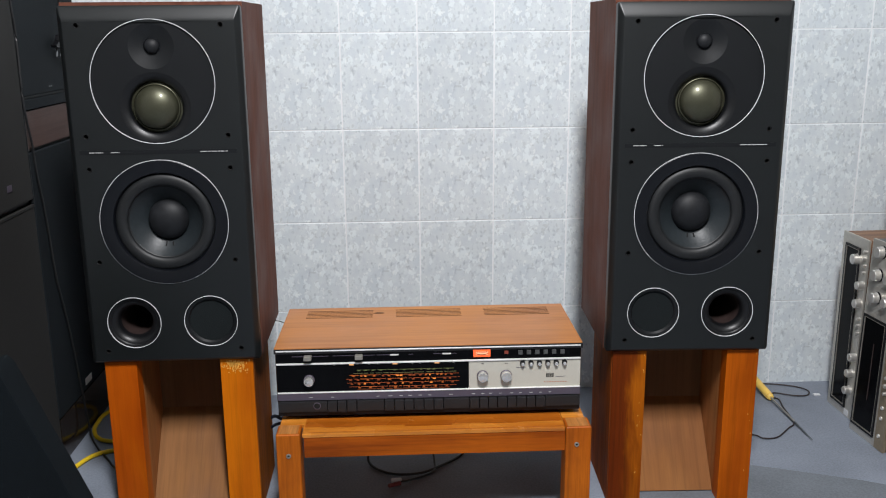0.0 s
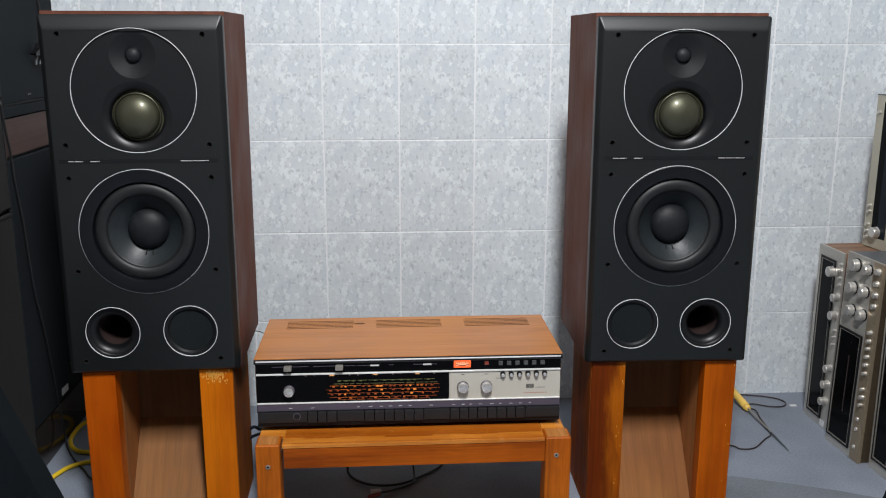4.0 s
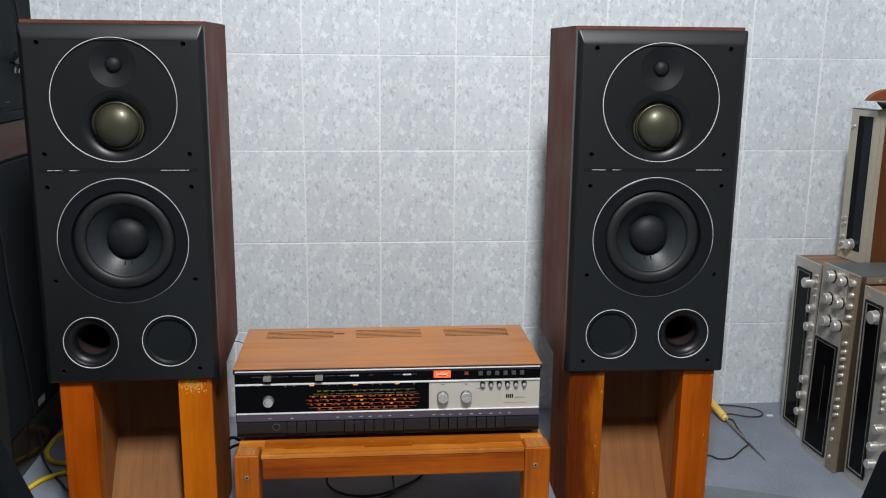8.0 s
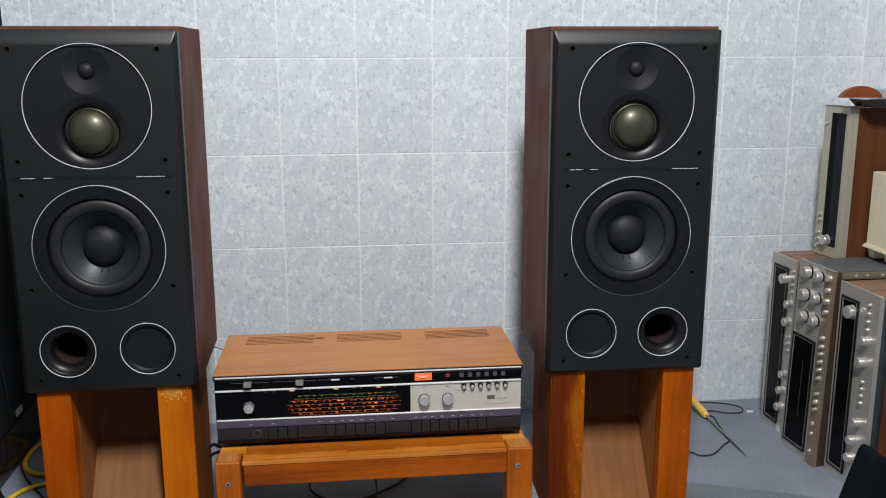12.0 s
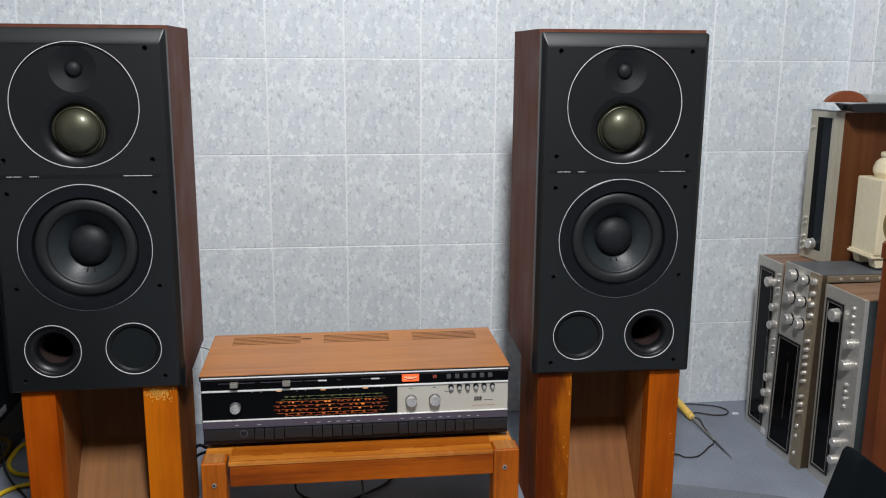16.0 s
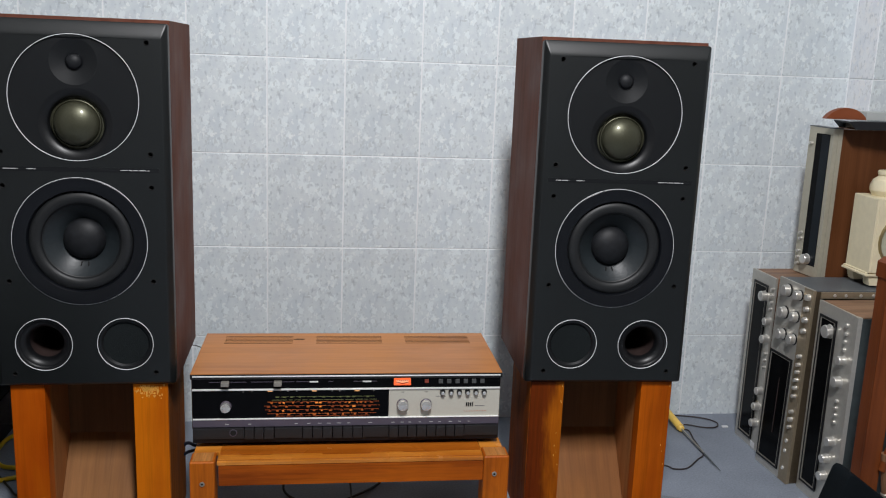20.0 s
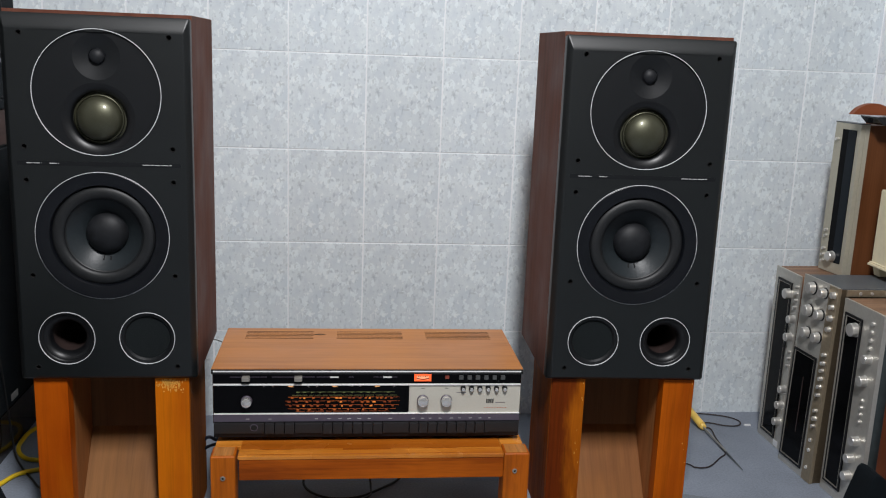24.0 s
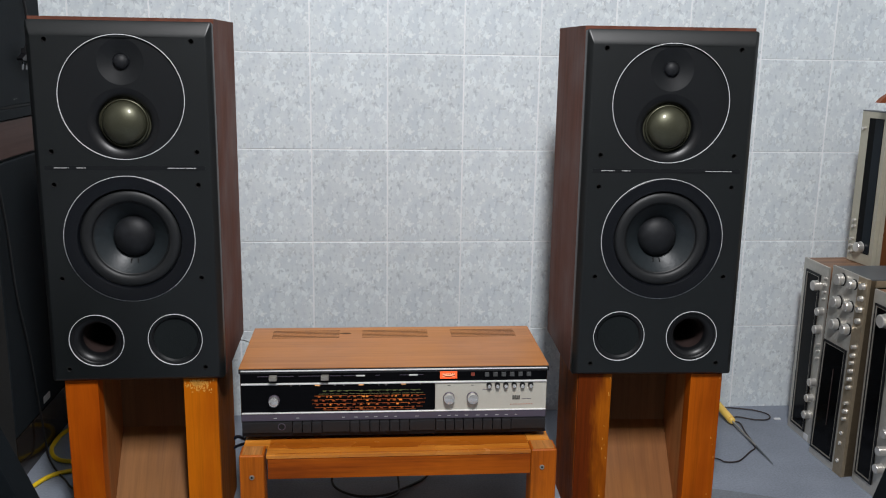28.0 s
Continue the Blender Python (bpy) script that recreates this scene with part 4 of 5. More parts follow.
FX = 1.305
u1 = upright_gear("receiver_unit", "silver vintage receiver stood upright on its side on the floor", "receiver", seat((FX, -0.144, 0), (1.3035, -0.147, 0), 1.5, 0.0, 0.9633, 0.9938, 0.007, -0.0086), FX, -0.273, -0.144, 0.0087, 0.491, 0.285, WALNUT_TOP, WALNUT_TOP, GEAR_SILVER)
dial(u1, FX, -0.238, -0.163, 0.030, 0.464)
for y, z, r in ((-0.229, 0.434, 0.016), (-0.262, 0.373, 0.0125), (-0.259, 0.324, 0.0135), (-0.263, 0.180, 0.0125), (-0.257, 0.134, 0.0125), (-0.253, 0.086, 0.0125)):
    x_knob("knob", FX, y, z, r, 0.021, KNOB, u1, "aluminium knob")
for z in (0.461, 0.443, 0.425, 0.407, 0.285, 0.267, 0.247):
    x_knob("button", FX, -0.2655, z, 0.0048, 0.010, KNOB, u1)
part("sticker", box(FX - 0.0006, FX, -0.258, -0.236, 0.012, 0.028), WHITE_RING, u1, "torn white sticker")

u2 = upright_gear("amplifier_unit", "champagne silver vintage amplifier stood upright on its side", "amplifier", seat((FX, -0.277, 0), (1.2820, -0.302, 0), 4.0, 1.2, 0.892, 0.9713, -0.0050, 0.0046), FX, -0.440, -0.277, -0.0045, 0.508, 0.285, BRONZE, GREY_METAL, GEAR_SILVER)
part("button_strip", box(FX - 0.002, FX + 0.007, -0.4405, -0.400, -0.0035, 0.507, 0.001), BEIGE_METAL, u2, "beige metal button strip")
dial(u2, FX, -0.390, -0.283, 0.016, 0.314, 0.006)
part("dial_pointer", box(FX - 0.002, FX, -0.345, -0.3415, 0.10, 0.25), PORT_IN, u2)
for y, z, r in ((-0.328, 0.482, 0.0165), (-0.384, 0.482, 0.013), (-0.325, 0.423, 0.0165), (-0.380, 0.425, 0.014), (-0.330, 0.366, 0.0155), (-0.382, 0.367, 0.0145)):
    x_knob("knob_collar", FX, y, z, r * 1.12, 0.004, BLACK_PLASTIC, u2)
    x_knob("knob", FX - 0.003, y, z, r, 0.018, KNOB, u2, "aluminium knob")
for z, r in ((0.487, 0.0105), (0.457, 0.0085), (0.429, 0.0095), (0.401, 0.0085), (0.335, 0.0068), (0.313, 0.0068), (0.294, 0.0062), (0.273, 0.0068), (0.252, 0.0068), (0.230, 0.0066), (0.189, 0.006), (0.168, 0.0075), (0.148, 0.006)):
    x_knob("button", FX - 0.002, -0.426, z, r * 0.9, 0.012, KNOB, u2)
for z in (0.107, 0.080, 0.033):
    x_knob("socket", FX - 0.002, -0.418, z, 0.0055, 0.003, SILVER, u2)
part("edge_rail", box(FX + 0.02, FX + 0.283, -0.4425, -0.4372, 0.488, 0.5045, 0.001), BEIGE_METAL, u2, "tarnished metal rail with screws")
for x in (FX + 0.055, FX + 0.085, FX + 0.125, FX + 0.16):
    part("screw", lathe([(0.0042, -0.4425), (0.0036, -0.4448), (0, -0.445)], x, 0, 0.496, 14), KNOB, u2)

FX3 = 1.326
u3 = upright_gear("tuner_amplifier_unit", "silver vintage receiver with dark metal side stood upright beside a chair", "receiver", seat((FX3, -0.447, 0), (1.3135, -0.4555, 0), 2.0, 0.0, 0.990, 0.9825, -0.0058, -0.0041), FX3, -0.602, -0.447, 0.0042, 0.492, 0.262, GREEN_METAL, WALNUT_TOP, GEAR_SILVER)
dial(u3, FX3, -0.527, -0.459, 0.030, 0.461)
for y, z, r in ((-0.505, 0.430, 0.0185), (-0.569, 0.380, 0.0125), (-0.563, 0.326, 0.0145), (-0.568, 0.180, 0.013), (-0.557, 0.132, 0.013), (-0.555, 0.087, 0.013)):
    x_knob("knob", FX3, y, z, r, 0.021, KNOB, u3, "aluminium knob")
for z in (0.463, 0.443, 0.424, 0.405, 0.279, 0.262, 0.245, 0.227):
    x_knob("button", FX3, -0.566, z, 0.0055, 0.007, KNOB, u3)
part("edge_rim", box(FX3 - 0.0015, FX3 + 0.010, -0.6025, -0.590, 0.0052, 0.4915, 0.0012), GEAR_SILVER, u3)

RED_WOOD = wood("red_brown_lacquer_wood", (0.17, 0.044, 0.016), (0.23, 0.068, 0.028), "x", 0.45, 0.0, streak=0.1, spec=0.2)
BLACK_LACQUER = material("black_lacquer", (0.012, 0.012, 0.014), 0.16, amount=0.2, bump=0.01, spec=0.5)
BLUE_BLACK = material("blue_black_glass", (0.007, 0.011, 0.016), 0.3, amount=0.2, bump=0, spec=0.15)
# tuner on top of the amplifier
tuner = thing("wooden_tuner", "champagne-faced tuner in a walnut case stood upright on the amplifiers", "tuner", pose(1.4035, -0.166, 0.4802, 0, 0, 7.6))
part("case", box(0.0255, 0.31, -0.0950, -0.0015, 0.0, 0.385, 0.002), WALNUT, tuner, "walnut-veneered case")
part("faceplate", box(0.0, 0.0120, -0.0965, 0.0, 0.0, 0.387, 0.001), CHAMPAGNE, tuner, "champagne metal front")
part("bezel", box(0.0124, 0.0255, -0.0968, 0.0, 0.0, 0.387, 0.0008), CHAMPAGNE, tuner, "champagne metal edge behind the front")
part("dial_glass", box(-0.0008, 0.001, -0.0830, -0.0300, 0.028, 0.371), DARK_GLASS, tuner, "black dial window")
part("dial_inner", box(-0.0014, 0.0, -0.0825, -0.0530, 0.030, 0.369), BLUE_BLACK, tuner)
for y, z in ((-0.016, 0.344), (-0.018, 0.107), (-0.019, 0.092), (-0.017, 0.058), (-0.0165, 0.041), (-0.0165, 0.024)):
    x_knob("button", 0.0, y, z, 0.0050, 0.010, KNOB, tuner)
x_knob("tuning_knob", 0.0, -0.052, 0.043, 0.0155, 0.020, KNOB, tuner, "aluminium tuning knob")
part("top_edge", box(-0.001, 0.0262, -0.0972, 0.001, 0.3866, 0.389, 0.0005), GREY_METAL, tuner)

# things on top of the tuner
PALE_PLASTIC = material("pale_grey_plastic", (0.42, 0.44, 0.43), 0.4, amount=0.08, bump=0.02)
tray = thing("black_tray", "flat glossy black tray with sloping rim lying on the tuner", "tray", pose(0, 0, 0))
part("tray_body", prism([(1.4420, 0.8700), (1.83, 0.8700), (1.83, 0.8920), (1.4240, 0.8895), (1.4245, 0.8860)], -0.310, -0.236, 0.0012), BLACK_LACQUER, tray)
solid("pale_plate", box(1.4710, 1.83, -0.302, -0.244, 0.8930, 0.9130, 0.0015), PALE_PLASTIC, "pale grey plastic plate lying on the black tray", "plate")
arc = [(1.4130 + 0.0590 * math.cos(a), 0.8745 + 0.0475 * math.sin(a)) for a in [math.pi * (0.15 + 0.70 * k / 16) for k in range(17)]]
half = thing("wooden_half_disc", "reddish-brown half-round wooden piece resting on the tray", "wooden piece", pose(0, 0, 0))
part("half_disc", prism([(1.4660, 0.8940)] + arc[1:-1] + [(1.3585, 0.8945)], -0.312, -0.292, 0.0012), RED_WOOD, half)

# ---- mantel clock ----
CREAM = material("cream_painted_wood", (0.74, 0.66, 0.46), 0.42, scale=60, amount=0.08, bump=0.04, big=8, coat=0.1)
DIAL_FACE = material("aged_ivory_dial", (0.44, 0.44, 0.33), 0.5, scale=60, amount=0.12, bump=0)
NUMERAL = material("faded_blue_numerals", (0.10, 0.125, 0.155), 0.5, amount=0.2, bump=0)
BRASS = material("dull_brass", (0.34, 0.28, 0.15), 0.4, metal=0.8, amount=0.15, bump=0.02)
clock = thing("mantel_clock", "cream-painted mantel clock with a round numeral dial, standing on the amplifier", "clock", pose(1.4610, -0.4030, 0.4985))
part("body", box(0.0, 0.185, 0.0, 0.093, 0.030, 0.216, 0.004, 3), CREAM, clock)
part("base_ledge", join(box(-0.007, 0.192, -0.008, 0.098, 0.0245, 0.0305, 0.002), box(-0.0035, 0.1885, -0.004, 0.096, 0.0300, 0.0345, 0.0015)), CREAM, clock)
for x in (0.004, 0.140):
    for y in (-0.002, 0.066):
        part("foot", prism([(x, 0.026), (x + 0.038, 0.026), (x + 0.031, 0.0), (x + 0.007, 0.0)], y, y + 0.026, 0.0015), CREAM, clock)
# front board with scooped shoulders beside the arch over the dial
scoop = [(0.012 + 0.026 * (1 - math.cos(a)) / 2, 0.2155 - 0.020 * math.sin(a) ** 2) for a in [math.pi * k / 14 for k in range(9)]]
arch = [(0.0925 - 0.056 * math.cos(a), 0.176 + 0.050 * math.sin(a)) for a in [math.pi * (0.17 + 0.66 * k / 18) for k in range(19)]]
outline = [(-0.001, 0.034), (-0.001, 0.2165)] + scoop + arch + [(0.185 - x, z) for x, z in reversed(scoop)] + [(0.186, 0.2165), (0.186, 0.034)]
part("front_board", prism(outline, -0.009, 0.0006, 0.0012), CREAM, clock, "cream front board with scooped shoulders")
part("urn_top", lathe([(0.026, 0.206), (0.036, 0.216), (0.0425, 0.229), (0.0425, 0.240), (0.037, 0.254), (0.027, 0.262), (0.0255, 0.265), (0.028, 0.268), (0.028, 0.275), (0.026, 0.277), (0, 0.277)], 0.060, 0.050, 0, 40, "z"), CREAM, clock, "round cream urn on the clock top")
part("bead", tube([(0.006, -0.0092, 0.040), (0.006, -0.0092, 0.12), (0.006, -0.0092, 0.200)], 0.0016, 6, 2), CREAM, clock)
cl = part("dial", lathe([(0.0, -0.0120), (0.060, -0.0120), (0.060, -0.008)], 0.0795, 0, 0.112, 64), DIAL_FACE, clock, "ivory clock dial")
part("bezel", lathe([(0.060, -0.008), (0.060, -0.014), (0.0615, -0.016), (0.0645, -0.015), (0.066, -0.008)], 0.0795, 0, 0.112, 64), BRASS, cl, "brass bezel")
for k in range(1, 13):
    a = math.pi * 2 * k / 12
    text = bpy.data.curves.new("numeral", "FONT")
    text.body, text.size, text.extrude, text.shear = str(k), 0.0185, 0.0003, 0.25
    text.align_x, text.align_y, text.offset = "CENTER", "CENTER", 0.0
    holder = bpy.data.objects.new("numeral", text)
    num = new("numeral", bpy.data.meshes.new_from_object(holder))
    bpy.data.objects.remove(holder)
    num.data.materials.clear()
    num.data.materials.append(NUMERAL)
    num.parent = cl
    num.matrix_local = Matrix.Translation((0.0795 + 0.045 * math.sin(a), -0.0124, 0.112 + 0.045 * math.cos(a))) @ Matrix.Rotation(math.pi / 2, 4, "X")
for a, l in ((math.radians(-110), 0.040), (math.radians(60), 0.028)):
    bm = box(-0.0012, 0.0012, -0.0142, -0.0132, -0.004, l)
    part("clock_hand", moved(bm, Matrix.Translation((0.0795, 0, 0.112)) @ Matrix.Rotation(a, 4, "Y")), NUMERAL, cl)
part("hub", lathe([(0.0, -0.016), (0.005, -0.015), (0.005, -0.012)], 0.0795, 0, 0.112, 16), NUMERAL, cl)

# ---- wooden chair by the gear ----
CHAIR_WOOD = wood("red_mahogany_chair", (0.11, 0.026, 0.007), (0.20, 0.054, 0.014), "z", 0.4, 0.05, streak=0.12, spec=0.2)
RATTAN = wood("tan_rattan", (0.17, 0.085, 0.045), (0.28, 0.155, 0.085), "z", 0.45, 0.1)
chair = thing("rattan_chair", "red-brown wooden chair with bent rattan side bars", "chair", pose(1.2700, -0.750, 0) @ Matrix.Diagonal((0.984, 1.0, 0.972, 1.0)))
part("back_post", box(0.0, 0.043, -0.02, 0.02, 0.0, 0.640, 0.004), CHAIR_WOOD, chair)
part("post_edge", box(-0.0015, 0.006, -0.0215, -0.015, 0.0, 0.60, 0.0015), CHAIR_WOOD, chair)
part("top_rail", prism([(-0.003, 0.620), (-0.003, 0.653), (0.010, 0.663), (0.391, 0.655), (0.391, 0.612)], -0.0235, 0.0235, 0.003), CHAIR_WOOD, chair)
part("lower_rail", box(0.014, 0.391, -0.0265, 0.012, 0.594, 0.6105, 0.003), CHAIR_WOOD, chair)
part("back_post", box(0.392, 0.436, -0.02, 0.02, 0.0, 0.65, 0.004), CHAIR_WOOD, chair)
part("seat_rail", box(0.043, 0.393, -0.016, 0.02, 0.06, 0.10, 0.003), CHAIR_WOOD, chair)
part("rattan_bar", tube([(0.052, -0.012, 0.60), (0.050, -0.014, 0.50), (0.055, -0.016, 0.40), (0.064, -0.018, 0.30), (0.078, -0.018, 0.24), (0.084, -0.018, 0.18), (0.088, -0.018, 0.08)], 0.0095, 12), RATTAN, chair)
part("rattan_bar", tube([(0.046, -0.026, 0.240), (0.050, -0.026, 0.205), (0.058, -0.026, 0.155), (0.066, -0.022, 0.120), (0.078, -0.018, 0.08)], 0.0095, 12), RATTAN, chair)
part("rattan_bar", tube([(0.088, -0.016, 0.33), (0.072, -0.020, 0.285), (0.052, -0.026, 0.245), (0.043, -0.026, 0.20)], 0.0085, 12), CHAIR_WOOD, chair)
part("rattan_bar", tube([(0.086, -0.020, 0.215), (0.076, -0.022, 0.17), (0.064, -0.026, 0.135)], 0.0075, 12), CHAIR_WOOD, chair)
for p, q in (((0.067, -0.018, 0.276), (0.070, -0.018, 0.286)), ((0.083, -0.018, 0.190), (0.0825, -0.018, 0.200)), ((0.061, -0.026, 0.139), (0.0585, -0.026, 0.149))):
    part("binding", rod(p, q, 0.0112, 16, 0.002), BOLT, chair, "metal binding")

# ---- dark upholstered panels near the camera ----
NAVY = material("dark_navy_cloth", (0.0048, 0.0072, 0.0092), 0.9, scale=500, amount=0.3, bump=0.4, big=5, spec=0.12)
pr = thing("upholstered_wedge", "dark navy cloth-covered wedge cushion on the floor beside the chair", "cushion", pose(0.0165, -0.01, -0.0072) @ Matrix.Diagonal((0.9803, 1.0, 0.9765, 1.0)), "pair of dark wedges")
part("wedge_body", prism([(1.1103, 0.0075), (1.150, 0.135), (1.181, 0.238), (1.189, 0.248), (1.201, 0.243), (1.335, 0.143), (1.511, 0.0075)], -0.86, -0.80, 0.006), NAVY, pr)
pl = thing("upholstered_wedge", "dark navy cloth-covered wedge cushion on the floor before black cabinets", "cushion", pose(0.0135, -0.01, -0.0162) @ Matrix.Diagonal((0.9986, 1.0, 0.9869, 1.0)), "pair of dark wedges")
part("wedge_body", prism([(-0.269, 0.0166), (-0.376, 0.268), (-0.408, 0.349), (-0.478, 0.520), (-0.489, 0.533), (-0.503, 0.527), (-0.70, 0.38), (-0.70, 0.0166)], -1.06, -1.0, 0.006), NAVY, pl)

# ---- stacks of black cabinets along the side ----
GRILLE = material("black_grille_cloth", (0.0084, 0.0118, 0.0148), 0.8, scale=900, amount=0.3, bump=0.3, big=5, spec=0.2)
BLACK_VENEER = material("black_ash_edge", (0.008, 0.010, 0.012), 0.5, scale=90, amount=0.3, bump=0.05, stretch=(1, 1, 0.1))
PLINTH = material("glossy_dark_brown_plinth", (0.020, 0.014, 0.010), 0.12, amount=0.2, bump=0.01)
BROWN_GRILLE = material("dark_brown_grille_cloth", (0.0135, 0.0130, 0.0120), 0.8, scale=800, amount=0.25, bump=0.3, big=4)
BAND = wood("plum_brown_band", (0.060, 0.036, 0.031), (0.095, 0.060, 0.053), "y", 0.5, 0.0, streak=0.1, spec=0.2)
SX = -0.662
lower = thing("tall_speaker_cabinet", "tall black loudspeaker cabinet with cloth grille, small badge and glossy plinth", "loudspeaker", pose(SX, 0, 0))
part("cabinet", box(-0.36, -0.012, -0.376, -0.004, 0.0, 0.831, 0.003), BLACK_VENEER, lower)
part("plinth", box(-0.012, -0.001, -0.376, -0.004, 0.0, 0.1080, 0.002), PLINTH, lower, "glossy dark brown plinth")
part("grille", box(-0.012, 0.0, -0.3755, -0.0045, 0.1105, 0.7410, 0.004, 3), GRILLE, lower, "black cloth grille")
part("upper_band", box(-0.012, -0.002, -0.376, -0.004, 0.7485, 0.8310, 0.002), BAND, lower, "plum-brown wooden band")
part("badge", box(0.0, 0.002, -0.196, -0.152, 0.1235, 0.1405, 0.0006), SILVER, lower, "small silver badge")
upper = thing("stacked_speaker_cabinet", "black loudspeaker cabinet with cloth grille stacked on a taller one", "loudspeaker", pose(SX, 0, 0.8325))
part("cabinet", box(-0.36, -0.012, -0.376, -0.004, 0.0, 0.62, 0.003), BLACK_VENEER, upper)
part("ledge", box(-0.012, 0.001, -0.376, -0.004, 0.001, 0.0235, 0.002), GRILLE, upper)
part("grille", box(-0.012, -0.001, -0.3755, -0.0045, 0.0295, 0.616, 0.004, 3), GRILLE, upper, "black cloth grille")
for y in (-0.2130, -0.2005):
    part("pin", lathe([(0.0, 0.0006), (0.0013, 0.0002), (0.0013, -0.001)], -0.001, y, 0.044, 10, "x"), SILVER, upper)
SB = -0.660
blow = thing("dark_brown_speaker_cabinet", "dark brown loudspeaker cabinet with cloth front standing on the floor", "loudspeaker", pose(SB, 0, 0), "dark brown stacked cabinets")
part("cabinet", box(-0.36, -0.010, -0.83, -0.384, 0.0, 0.630, 0.003), BLACK_VENEER, blow)
part("grille", box(-0.010, 0.0, -0.829, -0.3855, 0.03, 0.6235, 0.003), BROWN_GRILLE, blow, "dark brown cloth front")
part("trim", box(-0.010, 0.001, -0.829, -0.3852, 0.6240, 0.6300, 0.001), BROWN_GRILLE, blow)
bup = thing("dark_brown_speaker_cabinet", "dark brown loudspeaker cabinet with small badge stacked on its twin", "loudspeaker", pose(SB, 0, 0.6315), "dark brown stacked cabinets")
part("cabinet", box(-0.36, -0.010, -0.83, -0.384, 0.0, 0.630, 0.003), BLACK_VENEER, bup)
part("grille", box(-0.010, 0.0, -0.829, -0.3855, 0.010, 0.622, 0.003), BROWN_GRILLE, bup, "dark brown cloth front")
part("edge_strip", box(-0.010, 0.0008, -0.3855, -0.3832, 0.0, 0.628), BLACK_VENEER, bup)
part("badge", box(0.0, 0.0015, -0.512, -0.490, 0.046, 0.060, 0.0005), GREY_STRIP, bup, "small grey badge")

# ---- cables and clutter ----
BLACK_CABLE = material("black_cable", (0.010, 0.010, 0.011), 0.45, amount=0.2, bump=0.02)
BROWN_CABLE = material("dark_brown_cable", (0.030, 0.020, 0.018), 0.5, amount=0.2, bump=0.02)
YELLOW_CABLE = material("yellow_cable", (0.80, 0.54, 0.015), 0.4, amount=0.1, bump=0.02)
solid("yellow_cable", tube([(-0.45, -0.075, 0.006), (-0.56, -0.050, 0.006), (-0.622, -0.062, 0.006), (-0.650, -0.110, 0.006), (-0.653, -0.170, 0.006), (-0.647, -0.212, 0.006), (-0.624, -0.256, 0.006), (-0.587, -0.278, 0.006), (-0.49, -0.283, 0.006), (-0.40, -0.27, 0.006)], 0.0053, 10), YELLOW_CABLE, "yellow cable lying in a loop on the floor", "cable")
solid("yellow_cable", tube([(-0.40, -0.30, 0.006), (-0.50, -0.315, 0.006), (-0.566, -0.332, 0.006), (-0.603, -0.356, 0.006), (-0.625, -0.407, 0.006), (-0.645, -0.48, 0.006)], 0.0053, 10), YELLOW_CABLE, "yellow cable running across the floor", "cable")
solid("black_cable", tube([(-0.652, -0.410, 1.30), (-0.652, -0.404, 1.066), (-0.652, -0.396, 0.997), (-0.652, -0.398, 0.850), (-0.652, -0.377, 0.756), (-0.652, -0.370, 0.693), (-0.652, -0.348, 0.592), (-0.652, -0.329, 0.448), (-0.652, -0.292, 0.325), (-0.652, -0.267, 0.215), (-0.652, -0.248, 0.118), (-0.648, -0.240, 0.030), (-0.636, -0.262, 0.008), (-0.601, -0.320, 0.004), (-0.560, -0.378, 0.004), (-0.534, -0.416, 0.004), (-0.48, -0.46, 0.004)], 0.0026, 8), BLACK_CABLE, "thin black cable hanging down the cabinet fronts", "cable")
mains = thing("hanging_mains_plug", "two-pin mains plug hanging on its grey cable before the cabinet", "plug", pose(0.012, -0.024, -0.006))
part("cord", tube([(-0.655, -0.165, 1.25), (-0.655, -0.150, 1.15), (-0.655, -0.125, 1.07), (-0.657, -0.122, 1.02), (-0.658, -0.140, 0.995)], 0.0035, 8), BLACK_CABLE, mains)
part("plug_body", moved(prism([(-0.150, 0.998), (-0.130, 0.998), (-0.118, 0.972), (-0.122, 0.966), (-0.182, 0.970), (-0.186, 0.975), (-0.158, 0.985)], 0.0, 0.014, 0.002), Matrix(((0, 1, 0, -0.664), (1, 0, 0, 0), (0, 0, 1, 0), (0, 0, 0, 1)))), BLACK_PLASTIC, mains, "dark plug body")
for y in (-0.140, -0.165):
    part("pin", rod((-0.657, y, 0.968), (-0.657, y - 0.006, 0.948), 0.0022, 10, 0.0008), GREY_METAL, mains)
# soldering iron by the stand
iron = thing("soldering_iron", "soldering iron with a yellow handle lying on the floor", "soldering iron", pose(0, 0, 0))
YELLOW_PLASTIC = material("yellow_plastic", (0.90, 0.60, 0.13), 0.4, amount=0.08, bump=0.02)
d0, d1, d2 = Vector((1.133, -0.025, 0.034)), Vector((1.148, -0.124, 0.013)), Vector((1.154, -0.378, 0.005))
part("handle", tube([d0, d0.lerp(d1, 0.5), d1], 0.0105, 14, 4), YELLOW_PLASTIC, iron, "yellow plastic handle")
part("collar", rod(d1, d1 + (d2 - d1).normalized() * 0.012, 0.009, 14, 0.003), YELLOW_PLASTIC, iron)
part("shaft", rod(d1, d1.lerp(d2, 0.62), 0.0025, 12, 0.001), BOLT, iron, "grey metal shaft")
part("tip", lathe([(0.0024, 0.0), (0.0018, 0.05), (0.0008, 0.10), (0, 0.101)], 0, 0, 0, 12, "z"), GREY_METAL, iron).matrix_local = Matrix.Translation(d1.lerp(d2, 0.61)) @ (d2 - d1).to_track_quat("Z", "Y").to_matrix().to_4x4()
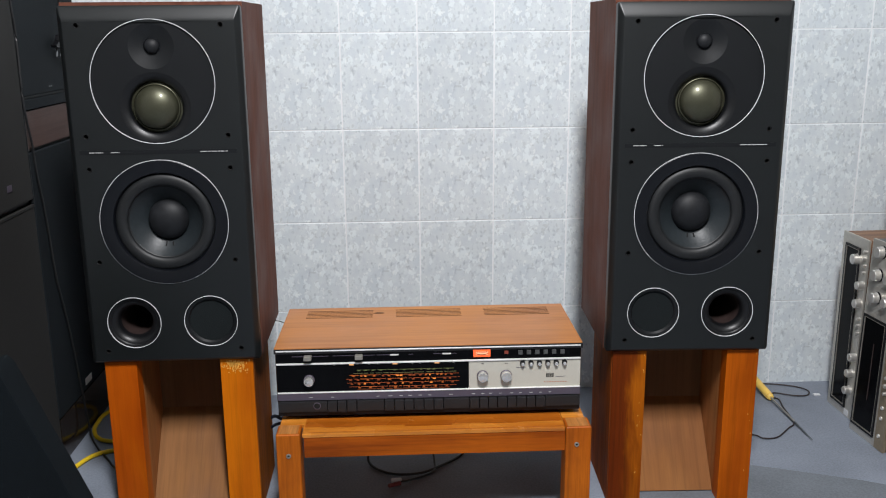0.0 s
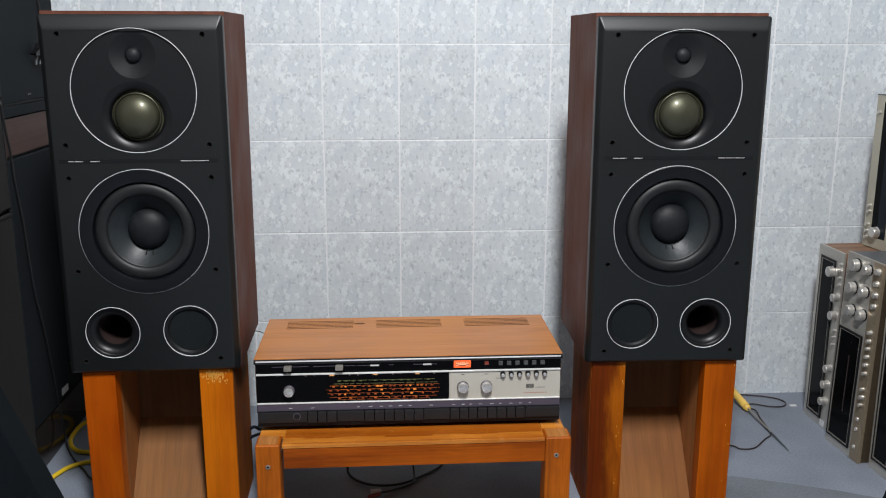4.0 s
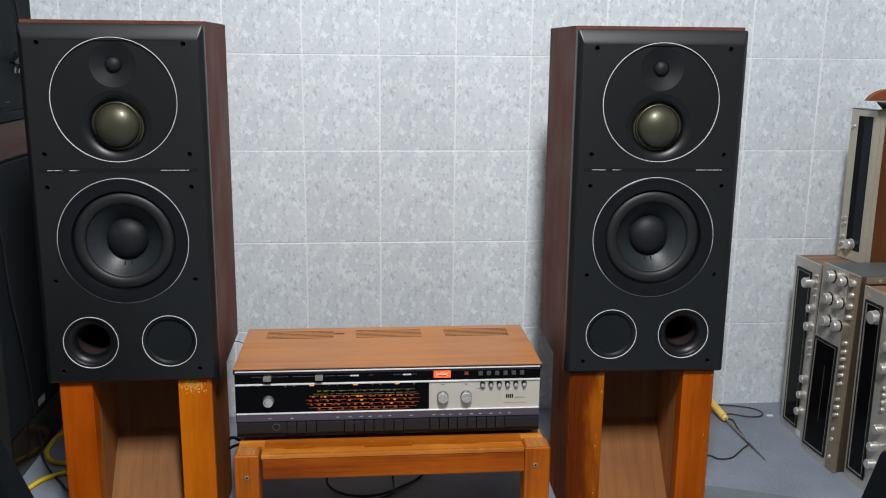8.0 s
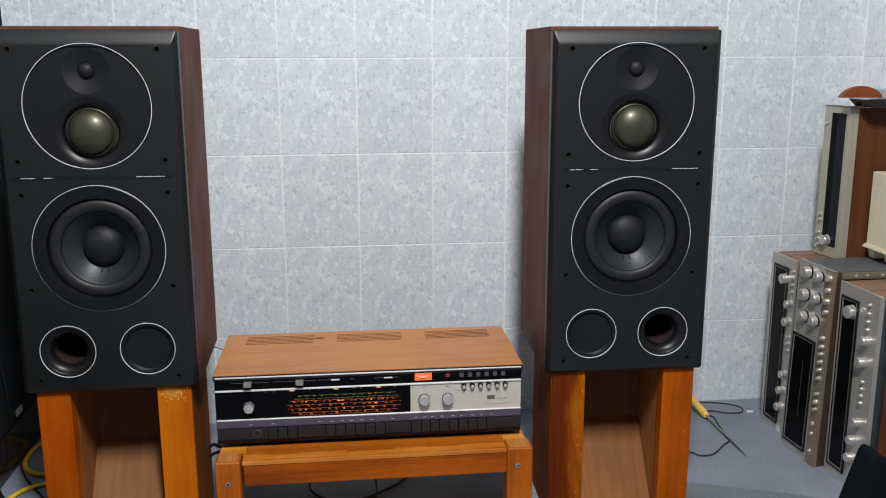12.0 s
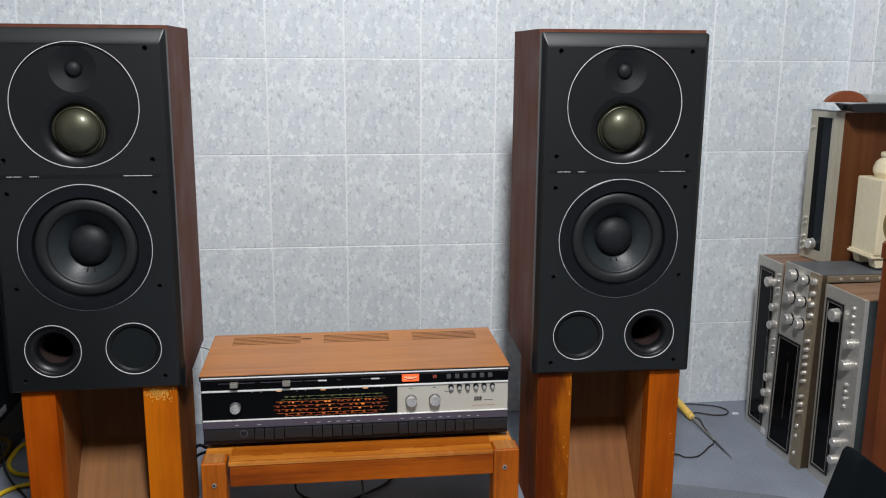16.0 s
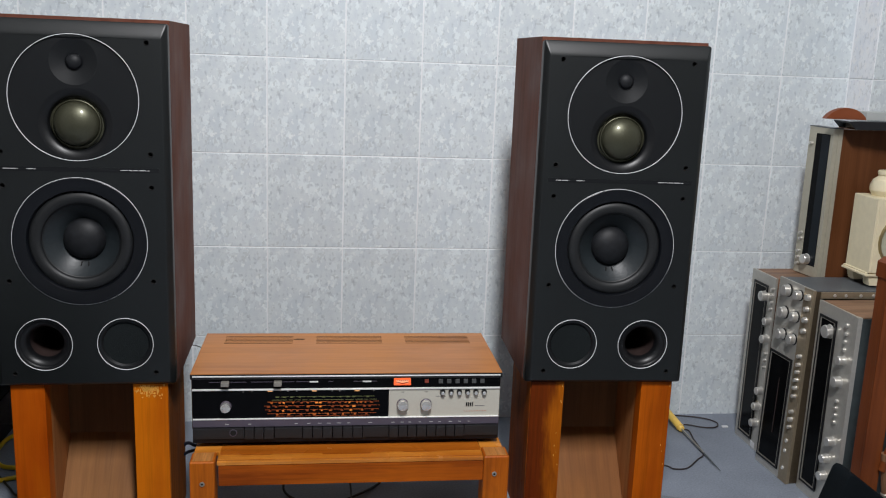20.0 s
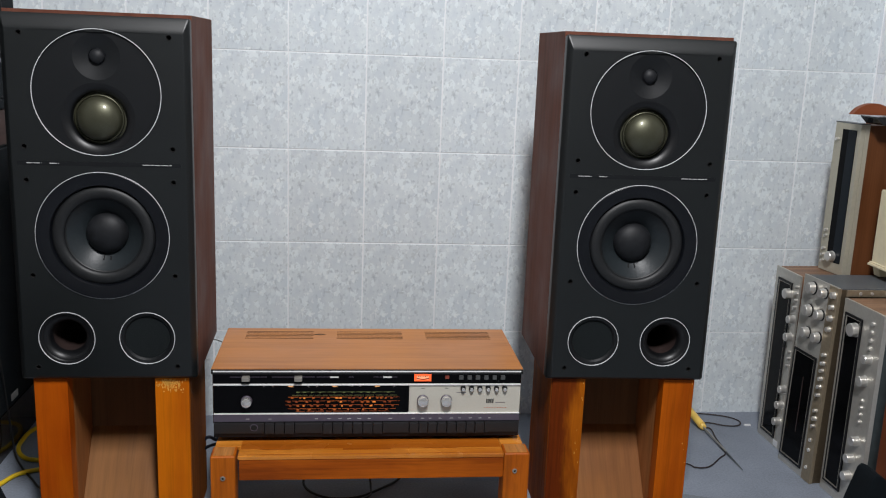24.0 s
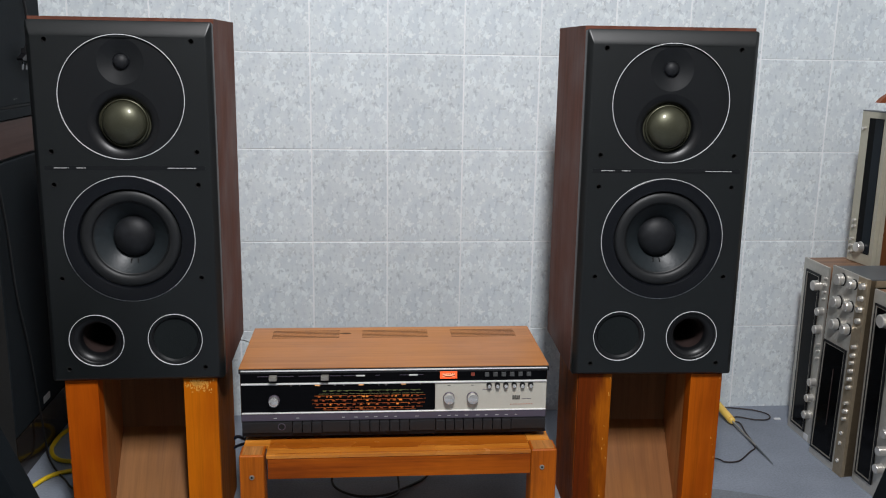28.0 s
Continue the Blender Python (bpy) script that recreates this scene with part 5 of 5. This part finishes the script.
solid("thin_cable", tube([(1.094, -0.037, 0.004), (1.166, -0.017, 0.004), (1.247, -0.038, 0.004), (1.279, -0.073, 0.004), (1.263, -0.105, 0.004), (1.226, -0.106, 0.004), (1.180, -0.084, 0.004), (1.153, -0.106, 0.004)], 0.0018, 8), BROWN_CABLE, "thin dark cable looped on the floor by the wall", "cable")
solid("thin_cable", tube([(1.153, -0.114, 0.004), (1.173, -0.127, 0.004), (1.164, -0.183, 0.004), (1.157, -0.247, 0.004), (1.148, -0.285, 0.004), (1.124, -0.308, 0.004), (1.075, -0.357, 0.004), (1.038, -0.360, 0.004), (1.022, -0.340, 0.004), (0.944, -0.304, 0.004)], 0.0018, 8), BROWN_CABLE, "thin dark cable trailing along the soldering iron", "cable")
solid("scrap", box(1.284, 1.302, -0.103, -0.094, 0.0, 0.004, 0.0015), WHITE_RING, "small white scrap lying on the floor", "scrap")
lead = thing("audio_lead", "black audio lead with red and white plugs coiled under the table", "cable", pose(0, 0, 0))
part("cord", tube([(0.36, -0.34, 0.12), (0.33, -0.36, 0.05), (0.289, -0.396, 0.006), (0.232, -0.456, 0.005), (0.178, -0.491, 0.005), (0.113, -0.487, 0.005), (0.066, -0.440, 0.006), (0.063, -0.400, 0.03), (0.08, -0.36, 0.12)], 0.003, 8), BLACK_CABLE, lead)
part("cord", tube([(0.21, -0.36, 0.14), (0.212, -0.39, 0.04), (0.217, -0.44, 0.006), (0.212, -0.486, 0.006), (0.165, -0.520, 0.006), (0.135, -0.530, 0.006)], 0.0024, 8), BLACK_CABLE, lead)
part("plug", rod((0.138, -0.538, 0.008), (0.110, -0.551, 0.008), 0.0048, 12, 0.002), material("red_plug", (0.22, 0.03, 0.025), 0.4, amount=0.1, bump=0), lead, "red plug")
part("plug", rod((0.140, -0.524, 0.008), (0.115, -0.527, 0.008), 0.005, 12, 0.002), WHITE_RING, lead, "white plug")
solid("rear_lead", tube([(-0.18, -0.41, 0.350), (-0.145, -0.400, 0.352), (-0.118, -0.392, 0.340), (-0.06, -0.385, 0.30)], 0.0010, 8), BLACK_CABLE, "thin dark wire between loudspeaker and receiver", "cable")
NAVY_CABLE = material("dark_blue_cable", (0.012, 0.017, 0.035), 0.45, amount=0.2, bump=0.02)
solid("blue_cable", tube([(-0.25, -0.42, 0.006), (-0.20, -0.43, 0.085), (-0.156, -0.44, 0.132), (-0.136, -0.44, 0.128), (-0.117, -0.44, 0.130), (-0.113, -0.43, 0.09), (-0.135, -0.41, 0.006)], 0.004, 8), NAVY_CABLE, "dark blue cable looped behind the low table", "cable")
plait = thing("signal_lead", "dark signal lead with a pale yellow tip beside the table", "cable", pose(0, 0, 0))
part("cord", tube([(-0.22, -0.43, 0.006), (-0.19, -0.44, 0.075), (-0.157, -0.445, 0.110), (-0.132, -0.445, 0.120), (-0.115, -0.445, 0.128), (-0.112, -0.42, 0.075), (-0.14, -0.40, 0.006)], 0.0035, 8), NAVY_CABLE, plait)
part("tip", rod((-0.139, -0.452, 0.108), (-0.125, -0.452, 0.116), 0.004, 12, 0.0015), YELLOW_PLASTIC, plait, "pale yellow tip")

# ---- wall tiles ----
def tiles(parent, origin, axis, cols, rows, w, h, gap=0.0033, rise=0.0030, glaze=TILE):
    """Rows of glazed tiles, objects of their own on one mesh, proud of the grout. Their centre is their own origin."""
    shared = {}
    for c0, c1 in cols:
        key = round(c1 - c0, 4)
        if key not in shared:
            hw = (c1 - c0 - gap) / 2
            bm = box(-hw, hw, 0.0, 0.005, -h / 2 + rise / 2, h / 2 - rise / 2)
            front = [e for e in bm.edges if all(v.co.y < 0.001 for v in e.verts)]
            bmesh.ops.bevel(bm, geom=front, offset=0.0007, segments=2, profile=0.5, affect="EDGES")
            shared[key] = mesh_of("wall_tile", bm, glaze)
        for r in range(rows):
            ob = new("wall_tile", shared[key])
            ob.parent = parent
            jig = random.uniform(-0.00015, 0.00015)
            if axis == "x":
                ob.matrix_local = pose(origin[0] + (c0 + c1) / 2, origin[1] + jig, TILE_Z + (r + 0.5) * h)
            else:
                ob.matrix_local = pose(origin[0] + jig, origin[1] - (c0 + c1) / 2, TILE_Z + (r + 0.5) * h, 0, 0, -90)


PITCH, TILE_Z, TILE_H = 0.1992, -0.0032, 0.2482
tiles(wall_north, (0.0, 0.0), "x", [(PITCH * k, PITCH * (k + 1)) for k in range(-7, 8)], 11, PITCH, TILE_H, gap=0.0042)
tiles(pilaster, (1.594, 0.0), "y", [(0.0, 0.112)], 11, PITCH, TILE_H, glaze=TILE_LIT)
tiles(pilaster, (1.594, -0.114), "x", [(PITCH * k, PITCH * (k + 1)) for k in range(4)], 11, PITCH, TILE_H)
